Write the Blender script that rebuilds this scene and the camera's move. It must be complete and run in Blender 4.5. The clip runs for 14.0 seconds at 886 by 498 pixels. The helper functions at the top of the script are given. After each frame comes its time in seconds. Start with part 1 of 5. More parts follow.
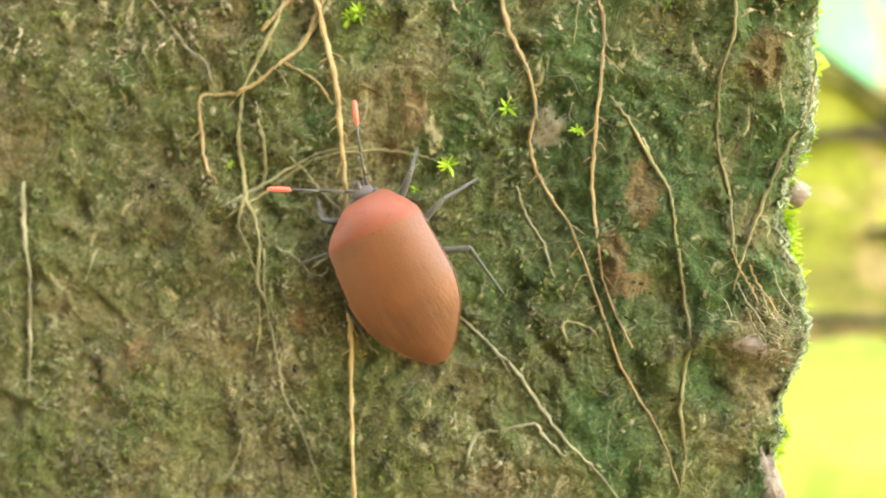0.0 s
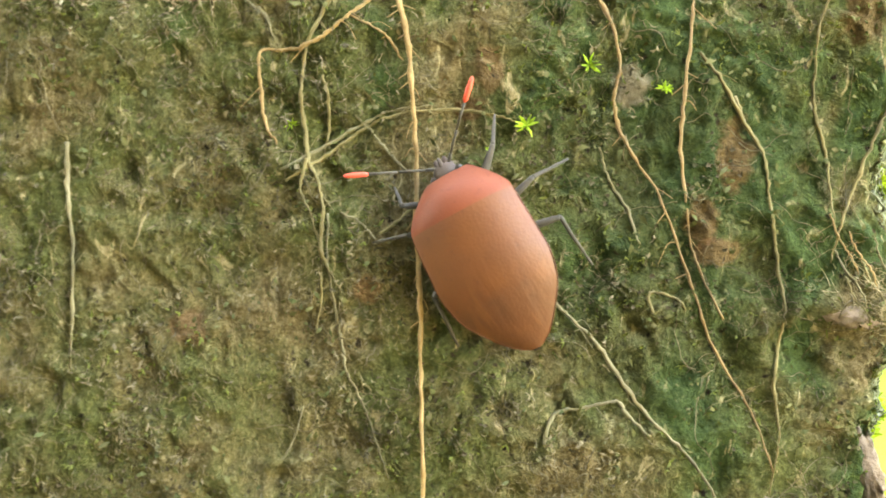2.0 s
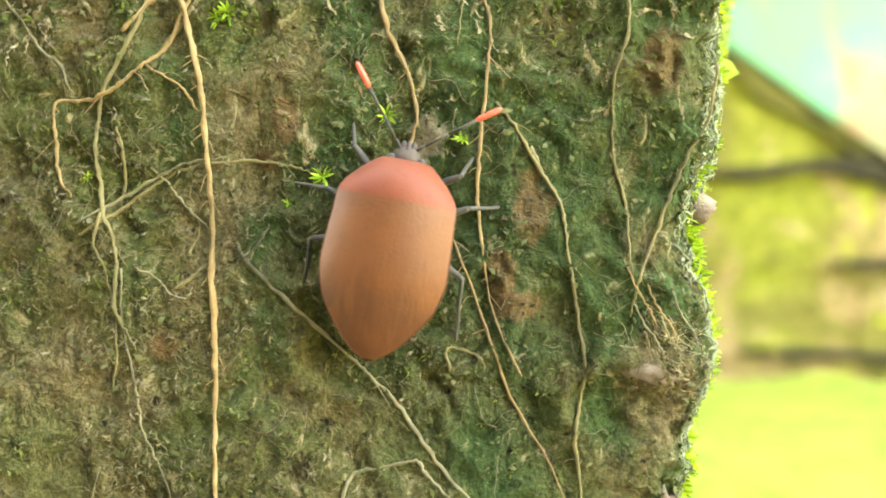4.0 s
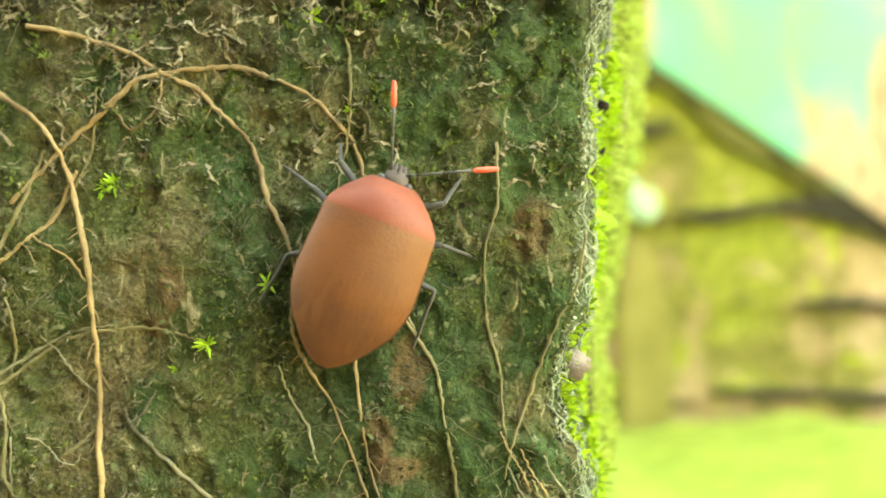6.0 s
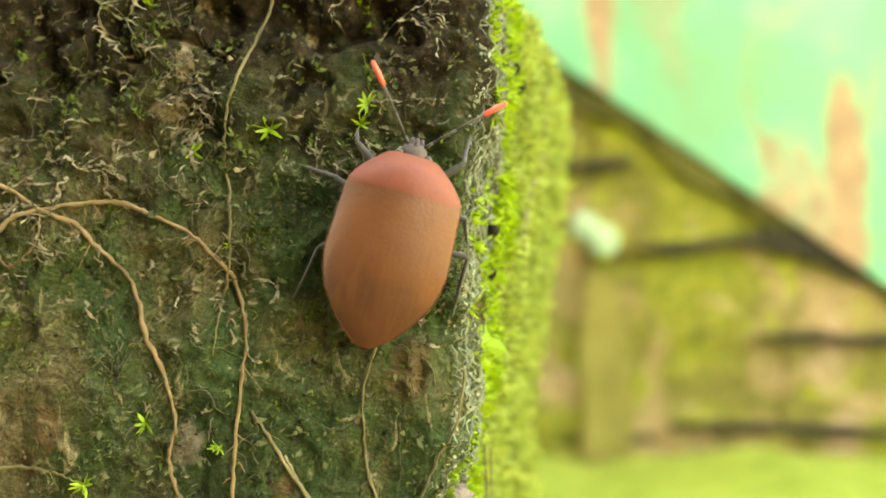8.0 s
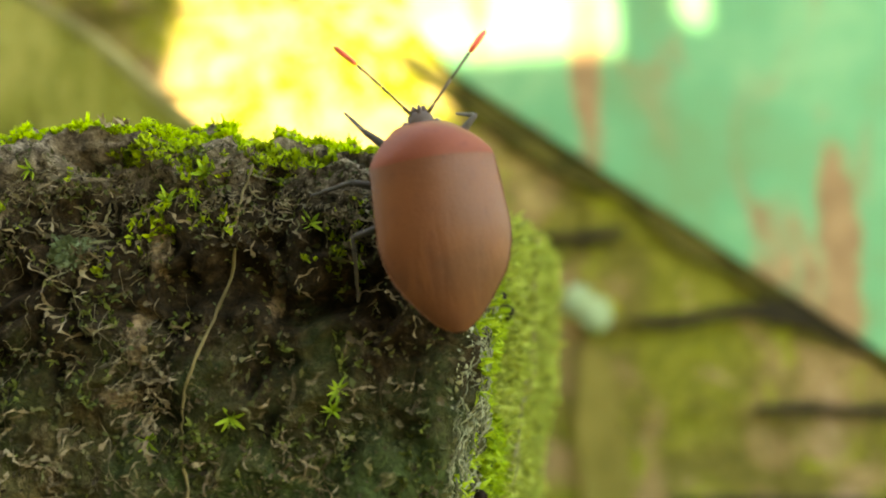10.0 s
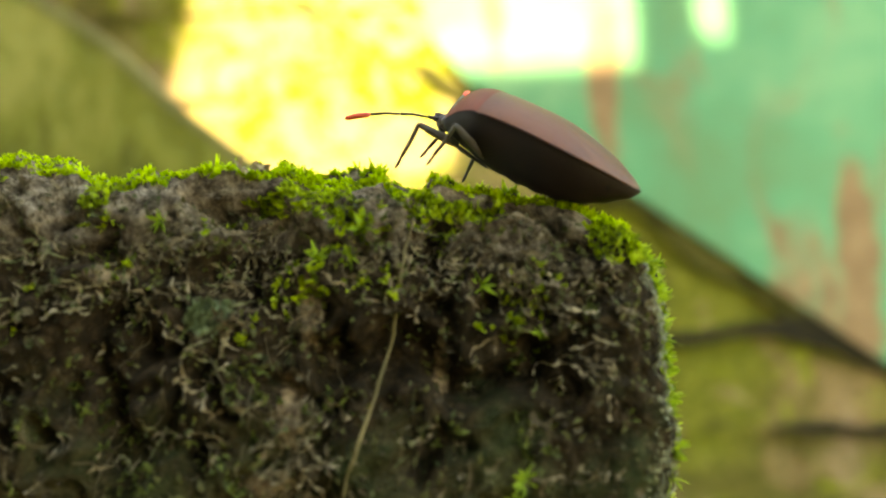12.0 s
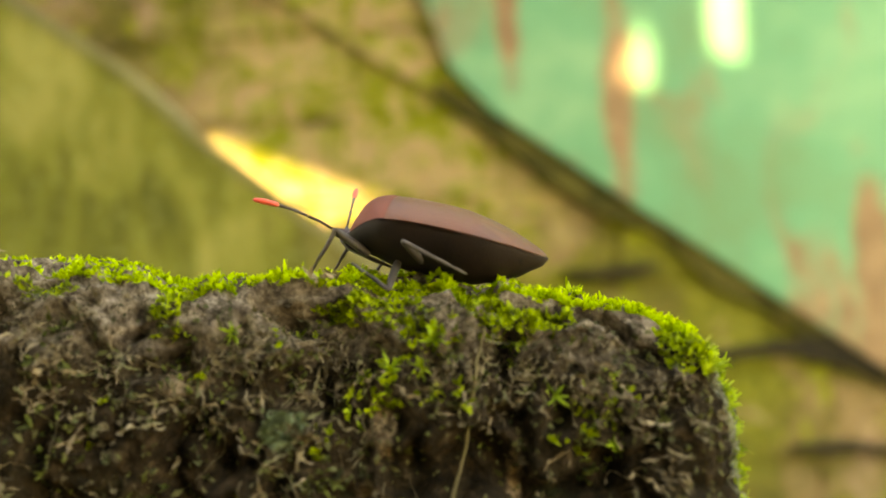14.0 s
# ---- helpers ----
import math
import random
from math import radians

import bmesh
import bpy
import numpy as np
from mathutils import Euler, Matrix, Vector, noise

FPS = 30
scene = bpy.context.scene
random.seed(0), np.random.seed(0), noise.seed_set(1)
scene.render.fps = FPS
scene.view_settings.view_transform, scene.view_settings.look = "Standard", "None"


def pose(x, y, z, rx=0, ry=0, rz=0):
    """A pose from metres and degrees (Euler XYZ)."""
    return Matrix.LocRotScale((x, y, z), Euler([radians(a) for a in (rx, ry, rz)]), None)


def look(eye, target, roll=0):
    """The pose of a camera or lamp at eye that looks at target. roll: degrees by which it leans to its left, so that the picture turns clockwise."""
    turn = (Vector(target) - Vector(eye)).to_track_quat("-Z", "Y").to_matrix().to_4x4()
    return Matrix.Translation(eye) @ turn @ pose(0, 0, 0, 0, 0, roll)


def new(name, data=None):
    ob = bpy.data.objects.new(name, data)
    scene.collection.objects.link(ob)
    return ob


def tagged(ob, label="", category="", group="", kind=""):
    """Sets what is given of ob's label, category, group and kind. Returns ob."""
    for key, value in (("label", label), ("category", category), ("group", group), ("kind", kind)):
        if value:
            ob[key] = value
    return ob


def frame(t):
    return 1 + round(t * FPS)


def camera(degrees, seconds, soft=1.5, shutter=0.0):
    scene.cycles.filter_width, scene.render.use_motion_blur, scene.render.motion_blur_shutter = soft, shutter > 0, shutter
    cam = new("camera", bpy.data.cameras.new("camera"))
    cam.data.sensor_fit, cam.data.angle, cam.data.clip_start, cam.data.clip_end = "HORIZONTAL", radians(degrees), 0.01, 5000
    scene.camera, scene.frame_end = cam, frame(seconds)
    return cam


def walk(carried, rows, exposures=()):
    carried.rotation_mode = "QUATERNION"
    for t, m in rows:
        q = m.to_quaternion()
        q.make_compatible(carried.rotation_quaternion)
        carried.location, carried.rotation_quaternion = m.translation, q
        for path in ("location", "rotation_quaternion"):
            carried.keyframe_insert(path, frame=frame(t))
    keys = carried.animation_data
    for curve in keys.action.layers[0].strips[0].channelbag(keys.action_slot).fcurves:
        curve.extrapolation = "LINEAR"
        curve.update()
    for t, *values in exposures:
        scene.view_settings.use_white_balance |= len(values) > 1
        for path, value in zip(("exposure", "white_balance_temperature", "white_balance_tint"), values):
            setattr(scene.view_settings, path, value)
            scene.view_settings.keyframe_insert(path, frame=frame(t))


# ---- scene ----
# ------------------------------------------------------------------ camera
cam = camera(52.0, 14.0, soft=1.8)
cam.data.dof.use_dof = True
cam.data.dof.focus_distance = 0.118
cam.data.dof.aperture_fstop = 12.0
PATH = [
    (0.0, (0.0160, -0.1285, 0.4043), (-0.0370, 0.3686, 0.3966), 0.19),
    (0.5, (0.0111, -0.1282, 0.4025), (-0.0413, 0.3690, 0.3929), 0.08),
    (1.0, (0.0064, -0.1273, 0.3958), (-0.0407, 0.3703, 0.4064), 0.43),
    (1.5, (0.0048, -0.1251, 0.3983), (-0.0399, 0.3729, 0.4039), 0.41),
    (2.0, (0.0031, -0.1217, 0.3974), (-0.0420, 0.3762, 0.3982), 0.60),
    (2.5, (0.0125, -0.1171, 0.3917), (-0.0299, 0.3809, 0.4069), 0.61),
    (3.0, (0.0179, -0.1165, 0.4026), (-0.0275, 0.3814, 0.3994), 0.65),
    (3.2, (0.0202, -0.1163, 0.4009), (-0.0252, 0.3816, 0.4024), 0.66),
    (5.3, (0.0371, -0.1164, 0.4132), (0.0006, 0.3820, 0.4318), -0.84),
    (5.5, (0.0381, -0.1170, 0.4163), (0.0026, 0.3813, 0.4370), -0.71),
    (6.0, (0.0436, -0.1193, 0.4206), (0.0070, 0.3787, 0.4446), -0.87),
    (6.5, (0.0491, -0.1194, 0.4235), (0.0144, 0.3788, 0.4483), -1.19),
    (7.0, (0.0497, -0.1197, 0.4260), (0.0152, 0.3783, 0.4544), -1.10),
    (7.5, (0.0515, -0.1192, 0.4296), (0.0224, 0.3791, 0.4579), -1.13),
    (8.0, (0.0569, -0.1192, 0.4370), (0.0325, 0.3792, 0.4677), -1.11),
    (8.5, (0.0563, -0.1131, 0.4495), (0.0348, 0.3851, 0.4868), -1.89),
    (8.7, (0.0590, -0.1115, 0.4538), (0.0395, 0.3863, 0.4964), -2.11),
    (10.8, (0.0586, -0.1105, 0.4757), (0.0392, 0.3867, 0.5245), -2.29),
    (11.0, (0.0559, -0.1114, 0.4776), (0.0363, 0.3860, 0.5249), -2.27),
    (11.5, (0.0431, -0.1084, 0.4819), (0.0275, 0.3888, 0.5319), -2.13),
    (12.0, (0.0355, -0.0989, 0.4787), (0.0261, 0.3985, 0.5293), -1.83),
    (12.5, (0.0378, -0.0934, 0.4803), (0.0307, 0.4041, 0.5298), -1.86),
    (13.0, (0.0344, -0.0929, 0.4861), (0.0279, 0.4049, 0.5322), -2.04),
    (13.5, (0.0296, -0.0967, 0.4907), (0.0213, 0.4003, 0.5449), -2.48),
    (14.0, (0.0286, -0.1008, 0.4909), (0.0158, 0.3962, 0.5442), -2.26),
]
EXPOSURES = [(0.0, 5.48, 10000, 9), (3.0, 5.46, 9800, 9), (5.5, 5.18, 11000, -5), (8.0, 4.7, 12500, 4), (8.7, 4.35, 12500, 6),
             (10.8, 3.52, 10500, 2), (11.1, 3.45, 10500, 2), (11.5, 3.18, 10800, 3), (12.0, 3.60, 11000, 4), (12.5, 3.80, 11200, 6), (13.0, 3.44, 11700, 9), (13.5, 3.25, 14000, 15), (14.0, 3.88, 14500, 15)]
walk(cam, [(t, look(eye, target, roll)) for t, eye, target, roll in PATH], EXPOSURES)

# ------------------------------------------------------------------ light
SUN_WAY = Vector((0.35, 0.60, -0.72)).normalized()      # the way the sunlight travels
world = bpy.data.worlds.new("sky")
scene.world = world
world.use_nodes = True
wn = world.node_tree.nodes
sky = wn.new("ShaderNodeTexSky")
sky.sky_type = "NISHITA"
sky.sun_disc = False
sky.sun_elevation = math.asin(-SUN_WAY.z)
sky.sun_rotation = math.atan2(-SUN_WAY.x, -SUN_WAY.y)
wn["Background"].inputs["Strength"].default_value = 0.15
world.node_tree.links.new(sky.outputs[0], wn["Background"].inputs[0])
sun = new("sun", bpy.data.lights.new("sun", "SUN"))
sun.data.energy, sun.data.angle, sun.data.color = 5.0, radians(0.53), (1.0, 0.93, 0.80)
sun.matrix_world = look((-1.0, -1.8, 3.0), Vector((-1.0, -1.8, 3.0)) + SUN_WAY)


# ------------------------------------------------------------------ materials
class Mat:
    """A small builder for node materials on object coordinates in metres."""

    def __init__(self, name, rough=0.8, metal=0.0, spec=0.3):
        self.m = bpy.data.materials.new(name)
        self.m.use_nodes = True
        self.t = self.m.node_tree
        self.b = self.t.nodes["Principled BSDF"]
        self.b.inputs["Roughness"].default_value = rough
        self.b.inputs["Metallic"].default_value = metal
        self.b.inputs["Specular IOR Level"].default_value = spec
        self.co = self.t.nodes.new("ShaderNodeTexCoord").outputs["Object"]

    def link(self, a, b):
        self.t.links.new(a, b)

    def stretch(self, sx, sy, sz):
        n = self.t.nodes.new("ShaderNodeMapping")
        n.vector_type = "POINT"
        n.inputs["Scale"].default_value = (sx, sy, sz)
        self.link(self.co, n.inputs[0])
        return n.outputs[0]

    def noise(self, scale, detail=4.0, rough=0.55, co=None, distortion=0.0):
        n = self.t.nodes.new("ShaderNodeTexNoise")
        n.inputs["Scale"].default_value, n.inputs["Detail"].default_value = scale, detail
        n.inputs["Roughness"].default_value, n.inputs["Distortion"].default_value = rough, distortion
        self.link(co or self.co, n.inputs["Vector"])
        return n.outputs["Fac"]

    def cells(self, scale, co=None):
        n = self.t.nodes.new("ShaderNodeTexVoronoi")
        n.inputs["Scale"].default_value = scale
        self.link(co or self.co, n.inputs["Vector"])
        return n.outputs["Distance"]

    def ramp(self, fac, *stops):
        n = self.t.nodes.new("ShaderNodeValToRGB")
        e = n.color_ramp.elements
        while len(e) < len(stops):
            e.new(0.5)
        for el, (p, c) in zip(e, stops):
            el.position = p
            el.color = (*c, 1) if len(c) == 3 else c
        self.link(fac, n.inputs[0])
        return n.outputs[0]

    def step(self, fac, lo, hi):
        n = self.t.nodes.new("ShaderNodeMapRange")
        n.inputs["From Min"].default_value, n.inputs["From Max"].default_value = lo, hi
        self.link(fac, n.inputs["Value"])
        return n.outputs["Result"]

    def mix(self, fac, a, b, how="MIX"):
        n = self.t.nodes.new("ShaderNodeMix")
        n.data_type, n.blend_type = "RGBA", how
        for v, k in ((fac, 0), (a, 6), (b, 7)):
            if isinstance(v, tuple):
                n.inputs[k].default_value = (*v, 1)
            elif isinstance(v, float):
                n.inputs[k].default_value = v
            else:
                self.link(v, n.inputs[k])
        return n.outputs[2]

    def math(self, op, a, b):
        n = self.t.nodes.new("ShaderNodeMath")
        n.operation = op
        for v, k in ((a, 0), (b, 1)):
            if isinstance(v, float):
                n.inputs[k].default_value = v
            else:
                self.link(v, n.inputs[k])
        return n.outputs[0]

    def split(self, axis):
        n = self.t.nodes.new("ShaderNodeSeparateXYZ")
        self.link(self.co, n.inputs[0])
        return n.outputs["XYZ".index(axis)]

    def spot(self, x, z, wide, tall, grain=420):
        """1 inside a ragged patch about (x, z) in millimetres, 0 outside."""
        n = self.t.nodes.new("ShaderNodeVectorMath")
        n.operation = "SUBTRACT"
        self.link(self.co, n.inputs[0])
        n.inputs[1].default_value = (x / 1000, 0, z / 1000)
        s = self.t.nodes.new("ShaderNodeVectorMath")
        s.operation = "MULTIPLY"
        self.link(n.outputs[0], s.inputs[0])
        s.inputs[1].default_value = (1000 / wide, 0, 1000 / tall)
        d = self.t.nodes.new("ShaderNodeVectorMath")
        d.operation = "LENGTH"
        self.link(s.outputs[0], d.inputs[0])
        rag = self.math("ADD", d.outputs["Value"], self.math("MULTIPLY", self.noise(grain, 4, 0.6), 1.6))
        return self.step(rag, 1.9, 1.55)

    def island(self):
        return self.t.nodes.new("ShaderNodeNewGeometry").outputs["Random Per Island"]

    def each(self):
        return self.t.nodes.new("ShaderNodeObjectInfo").outputs["Random"]

    def colour(self, c):
        if isinstance(c, tuple):
            self.b.inputs["Base Color"].default_value = (*c, 1)
        else:
            self.link(c, self.b.inputs["Base Color"])
        return self

    def bump(self, fac, strength=0.5, distance=0.001):
        n = self.t.nodes.new("ShaderNodeBump")
        n.inputs["Strength"].default_value, n.inputs["Distance"].default_value = strength, distance
        self.link(fac, n.inputs["Height"])
        self.link(n.outputs[0], self.b.inputs["Normal"])
        return self

    def through_light(self, c, share):
        """Thin leaves let part of the light through."""
        tr = self.t.nodes.new("ShaderNodeBsdfTranslucent")
        if isinstance(c, tuple):
            tr.inputs[0].default_value = (*c, 1)
        else:
            self.link(c, tr.inputs[0])
        mx = self.t.nodes.new("ShaderNodeMixShader")
        mx.inputs[0].default_value = share
        self.link(self.b.outputs[0], mx.inputs[1])
        self.link(tr.outputs[0], mx.inputs[2])
        self.link(mx.outputs[0], self.t.nodes["Material Output"].inputs[0])
        return self


def mat_block():
    m = Mat("mossy_masonry", 0.95, spec=0.08)
    fine = m.noise(1700, 5, 0.7)
    mid = m.noise(300, 5, 0.65, distortion=1.2)
    string = m.noise(240, 4, 0.6, co=m.stretch(1.0, 1.0, 0.5), distortion=2.2)
    big = m.noise(55, 4, 0.55)
    olive = m.ramp(fine, (0.30, (0.036, 0.042, 0.013)), (0.50, (0.066, 0.071, 0.023)), (0.68, (0.115, 0.110, 0.042)))
    soil = m.ramp(fine, (0.30, (0.060, 0.044, 0.019)), (0.50, (0.115, 0.086, 0.040)), (0.68, (0.20, 0.152, 0.080)))
    col = m.mix(m.step(big, 0.42, 0.62), olive, soil)
    # greener towards the right and higher up the face
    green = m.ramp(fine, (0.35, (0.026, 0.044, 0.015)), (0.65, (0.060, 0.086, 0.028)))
    greenness = m.math("ADD", m.noise(95, 3, 0.5, co=m.stretch(1.0, 1.0, 0.6)), m.math("ADD", m.math("MULTIPLY", m.split("X"), 2.2), m.math("MULTIPLY", m.math("MINIMUM", m.split("Z"), 0.414), 2.6)))
    col = m.mix(m.step(greenness, 1.525, 1.69), col, green)
    pale = m.ramp(fine, (0.32, (0.15, 0.130, 0.064)), (0.66, (0.34, 0.29, 0.17)))
    col = m.mix(m.step(mid, 0.60, 0.74), col, pale)
    col = m.mix(m.step(string, 0.61, 0.68), col, (0.25, 0.20, 0.11))
    # dark mossy brown over the upper face, with its shade put into the colour
    shaded_face = m.ramp(m.noise(520, 5, 0.65), (0.38, (0.013, 0.009, 0.005)), (0.54, (0.027, 0.017, 0.009)), (0.70, (0.074, 0.050, 0.027)))
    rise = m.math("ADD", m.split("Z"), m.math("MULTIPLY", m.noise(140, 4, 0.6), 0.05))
    col = m.mix(m.math("MULTIPLY", m.step(rise, 0.472, 0.497), 0.96), col, shaded_face)
    # bare grey crust along the shoulder, made pale for the light on its top
    high = m.math("ADD", m.split("Z"), m.math("MULTIPLY", m.noise(120, 3, 0.6), 0.018))
    grey = m.ramp(m.noise(620, 6, 0.72), (0.36, (0.034, 0.023, 0.014)), (0.49, (0.155, 0.118, 0.078)), (0.62, (0.34, 0.270, 0.190)))
    col = m.mix(m.math("MULTIPLY", m.step(high, 0.4985, 0.5035), 0.9), col, grey)
    # two ragged patches of darker green on the face
    dark_green = m.ramp(fine, (0.35, (0.016, 0.029, 0.011)), (0.65, (0.044, 0.064, 0.022)))
    col = m.mix(m.math("MULTIPLY", m.spot(23, 411, 16, 17, 130), 0.75), col, dark_green)
    col = m.mix(m.math("MULTIPLY", m.spot(20, 388, 15, 15, 120), 0.5), col, dark_green)
    brick = m.ramp(fine, (0.3, (0.10, 0.046, 0.024)), (0.7, (0.19, 0.095, 0.050)))
    for x, z, w, h in ((-2.0, 421.8, 2.2, 3.4), (30.4, 410.4, 2.6, 5.0), (-43.0, 386.4, 3.0, 2.6), (28.2, 397.6, 3.4, 2.0), (46.4, 428.6, 3.0, 4.5), (26.0, 401.5, 2.4, 3.5),
                       (-4.6, 416.6, 2.2, 1.6), (-18.0, 392.0, 2.0, 2.0)):
        col = m.mix(m.math("MULTIPLY", m.spot(x, z, w, h), 0.55), col, brick)
    for x, z, w, h in ((18.2, 483.0, 1.5, 4.5), (16.4, 472.0, 1.3, 5.0), (33.0, 476.0, 1.0, 3.0), (-4.0, 488.0, 3.0, 1.6), (14.0, 464.0, 2.5, 1.3)):
        col = m.mix(m.spot(x, z, w, h, 700), col, m.ramp(m.noise(800, 5, 0.7), (0.36, (0.07, 0.045, 0.025)), (0.62, (0.30, 0.215, 0.125))))
    col = m.mix(m.spot(16.7, 419.4, 2.4, 2.8), col, (0.16, 0.13, 0.085))
    col = m.mix(m.spot(7.2, 482.2, 2.6, 2.2), col, (0.20, 0.25, 0.13))
    col = m.mix(m.step(m.noise(420, 3, 0.6), 0.37, 0.28), col, (0.016, 0.011, 0.006))
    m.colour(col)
    m.bump(m.math("ADD", fine, m.math("MULTIPLY", mid, 2.5)), 0.7, 0.0012)
    return m.m


def mat_moss(name, dark, light, share=0.35):
    m = Mat(name, 0.65, spec=0.25)
    c = m.ramp(m.island(), (0.0, dark), (0.55, light), (1.0, tuple(min(1.0, 1.25 * v) for v in light)))
    return m.colour(c).through_light(c, share).m


def mat_strand():
    m = Mat("dry_strand", 0.9, spec=0.1)
    c = m.ramp(m.island(), (0.0, (0.055, 0.044, 0.025)), (0.30, (0.115, 0.088, 0.052)), (0.60, (0.205, 0.160, 0.098)), (0.74, (0.085, 0.098, 0.038)), (0.86, (0.165, 0.132, 0.078)), (1.0, (0.290, 0.236, 0.155)))
    return m.colour(c).m


def mat_flake():
    m = Mat("lichen_flakes", 0.95, spec=0.08)
    c = m.ramp(m.island(), (0.0, (0.045, 0.046, 0.016)), (0.3, (0.075, 0.075, 0.027)), (0.6, (0.105, 0.100, 0.044)),
               (0.85, (0.065, 0.078, 0.032)), (1.0, (0.115, 0.105, 0.055)))
    return m.colour(c).m


def mat_scale():
    m = Mat("lichen_scales", 0.9, spec=0.12)
    c = m.ramp(m.island(), (0.0, (0.034, 0.026, 0.014)), (0.4, (0.068, 0.053, 0.030)), (0.65, (0.046, 0.056, 0.022)), (0.9, (0.092, 0.073, 0.043)), (1.0, (0.125, 0.105, 0.062)))
    return m.colour(c).bump(m.noise(1500, 3), 0.5, 0.0003).m


def mat_root(name, a, b):
    m = Mat(name, 0.7, spec=0.25)
    n = m.noise(420, 4, 0.6)
    col = m.mix(m.step(m.noise(90, 3), 0.5, 0.7), m.ramp(n, (0.3, a), (0.7, b)), tuple(0.55 * v for v in a))
    return m.colour(col).bump(m.noise(1600, 3), 0.6, 0.0003).m


def mat_shell(name, a, b, rough=0.40, coat=0.0, spec=0.55):
    m = Mat(name, rough, spec=spec)
    n = m.noise(160, 3, 0.5)
    pits = m.cells(2600)
    col = m.ramp(n, (0.3, a), (0.7, b))
    col = m.mix(m.step(m.noise(900, 4, 0.6), 0.6, 0.75), col, tuple(0.72 * v for v in a))
    m.b.inputs["Coat Weight"].default_value, m.b.inputs["Coat Roughness"].default_value = coat, 0.32
    return m.colour(col).bump(m.math("ADD", pits, m.math("MULTIPLY", m.noise(500, 3), 1.5)), 0.09, 0.0002).m


def mat_back():
    """Orange-brown leather of the back, with a ragged browner tail and raised veins on the hind wings."""
    m = Mat("back_leather", 0.55, spec=0.33)
    m.b.inputs["Coat Weight"].default_value, m.b.inputs["Coat Roughness"].default_value = 0.16, 0.42
    veins = m.noise(420, 3, 0.5, co=m.stretch(0.22, 1.3, 0.6), distortion=0.5)
    col = m.ramp(m.noise(130, 3), (0.3, (0.096, 0.026, 0.006)), (0.7, (0.138, 0.040, 0.009)))
    col = m.mix(m.step(m.noise(900, 4, 0.6), 0.60, 0.75), col, (0.086, 0.023, 0.006))
    hind = m.math("ADD", m.split("X"), m.math("MULTIPLY", m.noise(210, 4, 0.6, distortion=0.8), 0.006))
    tail = m.step(hind, -0.0010, -0.0032)
    brown = m.ramp(m.noise(260, 4, 0.6), (0.3, (0.052, 0.020, 0.010)), (0.7, (0.088, 0.030, 0.013)))
    col = m.mix(m.math("MULTIPLY", tail, 0.45), col, brown)
    streak = m.math("MULTIPLY", m.step(veins, 0.54, 0.66), m.step(m.split("X"), 0.001, -0.005))
    col = m.mix(m.math("MULTIPLY", streak, 0.6), col, (0.140, 0.045, 0.014))
    relief = m.math("ADD", m.cells(2400), m.math("MULTIPLY", m.math("MULTIPLY", veins, m.step(m.split("X"), 0.003, -0.005)), 9.0))
    return m.colour(col).bump(relief, 0.10, 0.00025).m


def wall_growth(m, dark=1.0):
    """Moss, algae and bare clay over the far wall, in patches of a hand's width and finer."""
    big, mid, fine = m.noise(9, 3, 0.5, distortion=0.6), m.noise(34, 4, 0.6, distortion=0.8), m.noise(150, 4, 0.6)
    moss = m.ramp(fine, (0.3, (0.050, 0.046, 0.009)), (0.7, (0.128, 0.110, 0.028)))
    lush = m.ramp(fine, (0.3, (0.070, 0.078, 0.008)), (0.7, (0.165, 0.165, 0.026)))
    clay = m.ramp(fine, (0.3, (0.13, 0.086, 0.036)), (0.7, (0.25, 0.175, 0.088)))
    damp = m.ramp(fine, (0.3, (0.035, 0.036, 0.010)), (0.7, (0.085, 0.080, 0.022)))
    col = m.mix(m.step(big, 0.46, 0.56), moss, lush)
    col = m.mix(m.step(m.noise(13, 4, 0.55, distortion=0.7), 0.49, 0.59), col, clay)
    col = m.mix(m.step(mid, 0.38, 0.30), col, damp)
    tips = m.ramp(fine, (0.3, (0.105, 0.125, 0.008)), (0.7, (0.230, 0.245, 0.022)))
    col = m.mix(m.step(mid, 0.56, 0.66), col, tips)
    pink = m.ramp(fine, (0.3, (0.150, 0.095, 0.052)), (0.7, (0.270, 0.190, 0.115)))
    col = m.mix(m.step(m.noise(20, 3, 0.5, distortion=0.5), 0.60, 0.68), col, pink)
    crevice = m.noise(1.0, 3, 0.6, co=m.stretch(7.0, 7.0, 34.0), distortion=0.5)
    col = m.mix(m.step(crevice, 0.62, 0.72), col, (0.035, 0.030, 0.010))
    # pale ragged patch on the upper bricks: the sun patch's brightness put into colour
    sun_patch = m.ramp(m.noise(30, 4, 0.6, distortion=0.9), (0.41, (0.135, 0.150, 0.012)), (0.46, (0.30, 0.240, 0.095)), (0.50, (0.26, 0.165, 0.088)), (0.535, (0.30, 0.242, 0.105)), (0.575, (0.145, 0.162, 0.014)))
    return m.mix(m.spot(-30, 690, 170, 150, 26), col, sun_patch)


def mat_brick_back():
    m = Mat("mossy_brick", 0.95, spec=0.1)
    place = m.t.nodes.new("ShaderNodeNewGeometry").outputs["Position"]
    m.co = place
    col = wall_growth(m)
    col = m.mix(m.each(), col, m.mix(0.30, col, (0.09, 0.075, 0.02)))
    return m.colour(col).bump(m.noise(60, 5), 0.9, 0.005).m


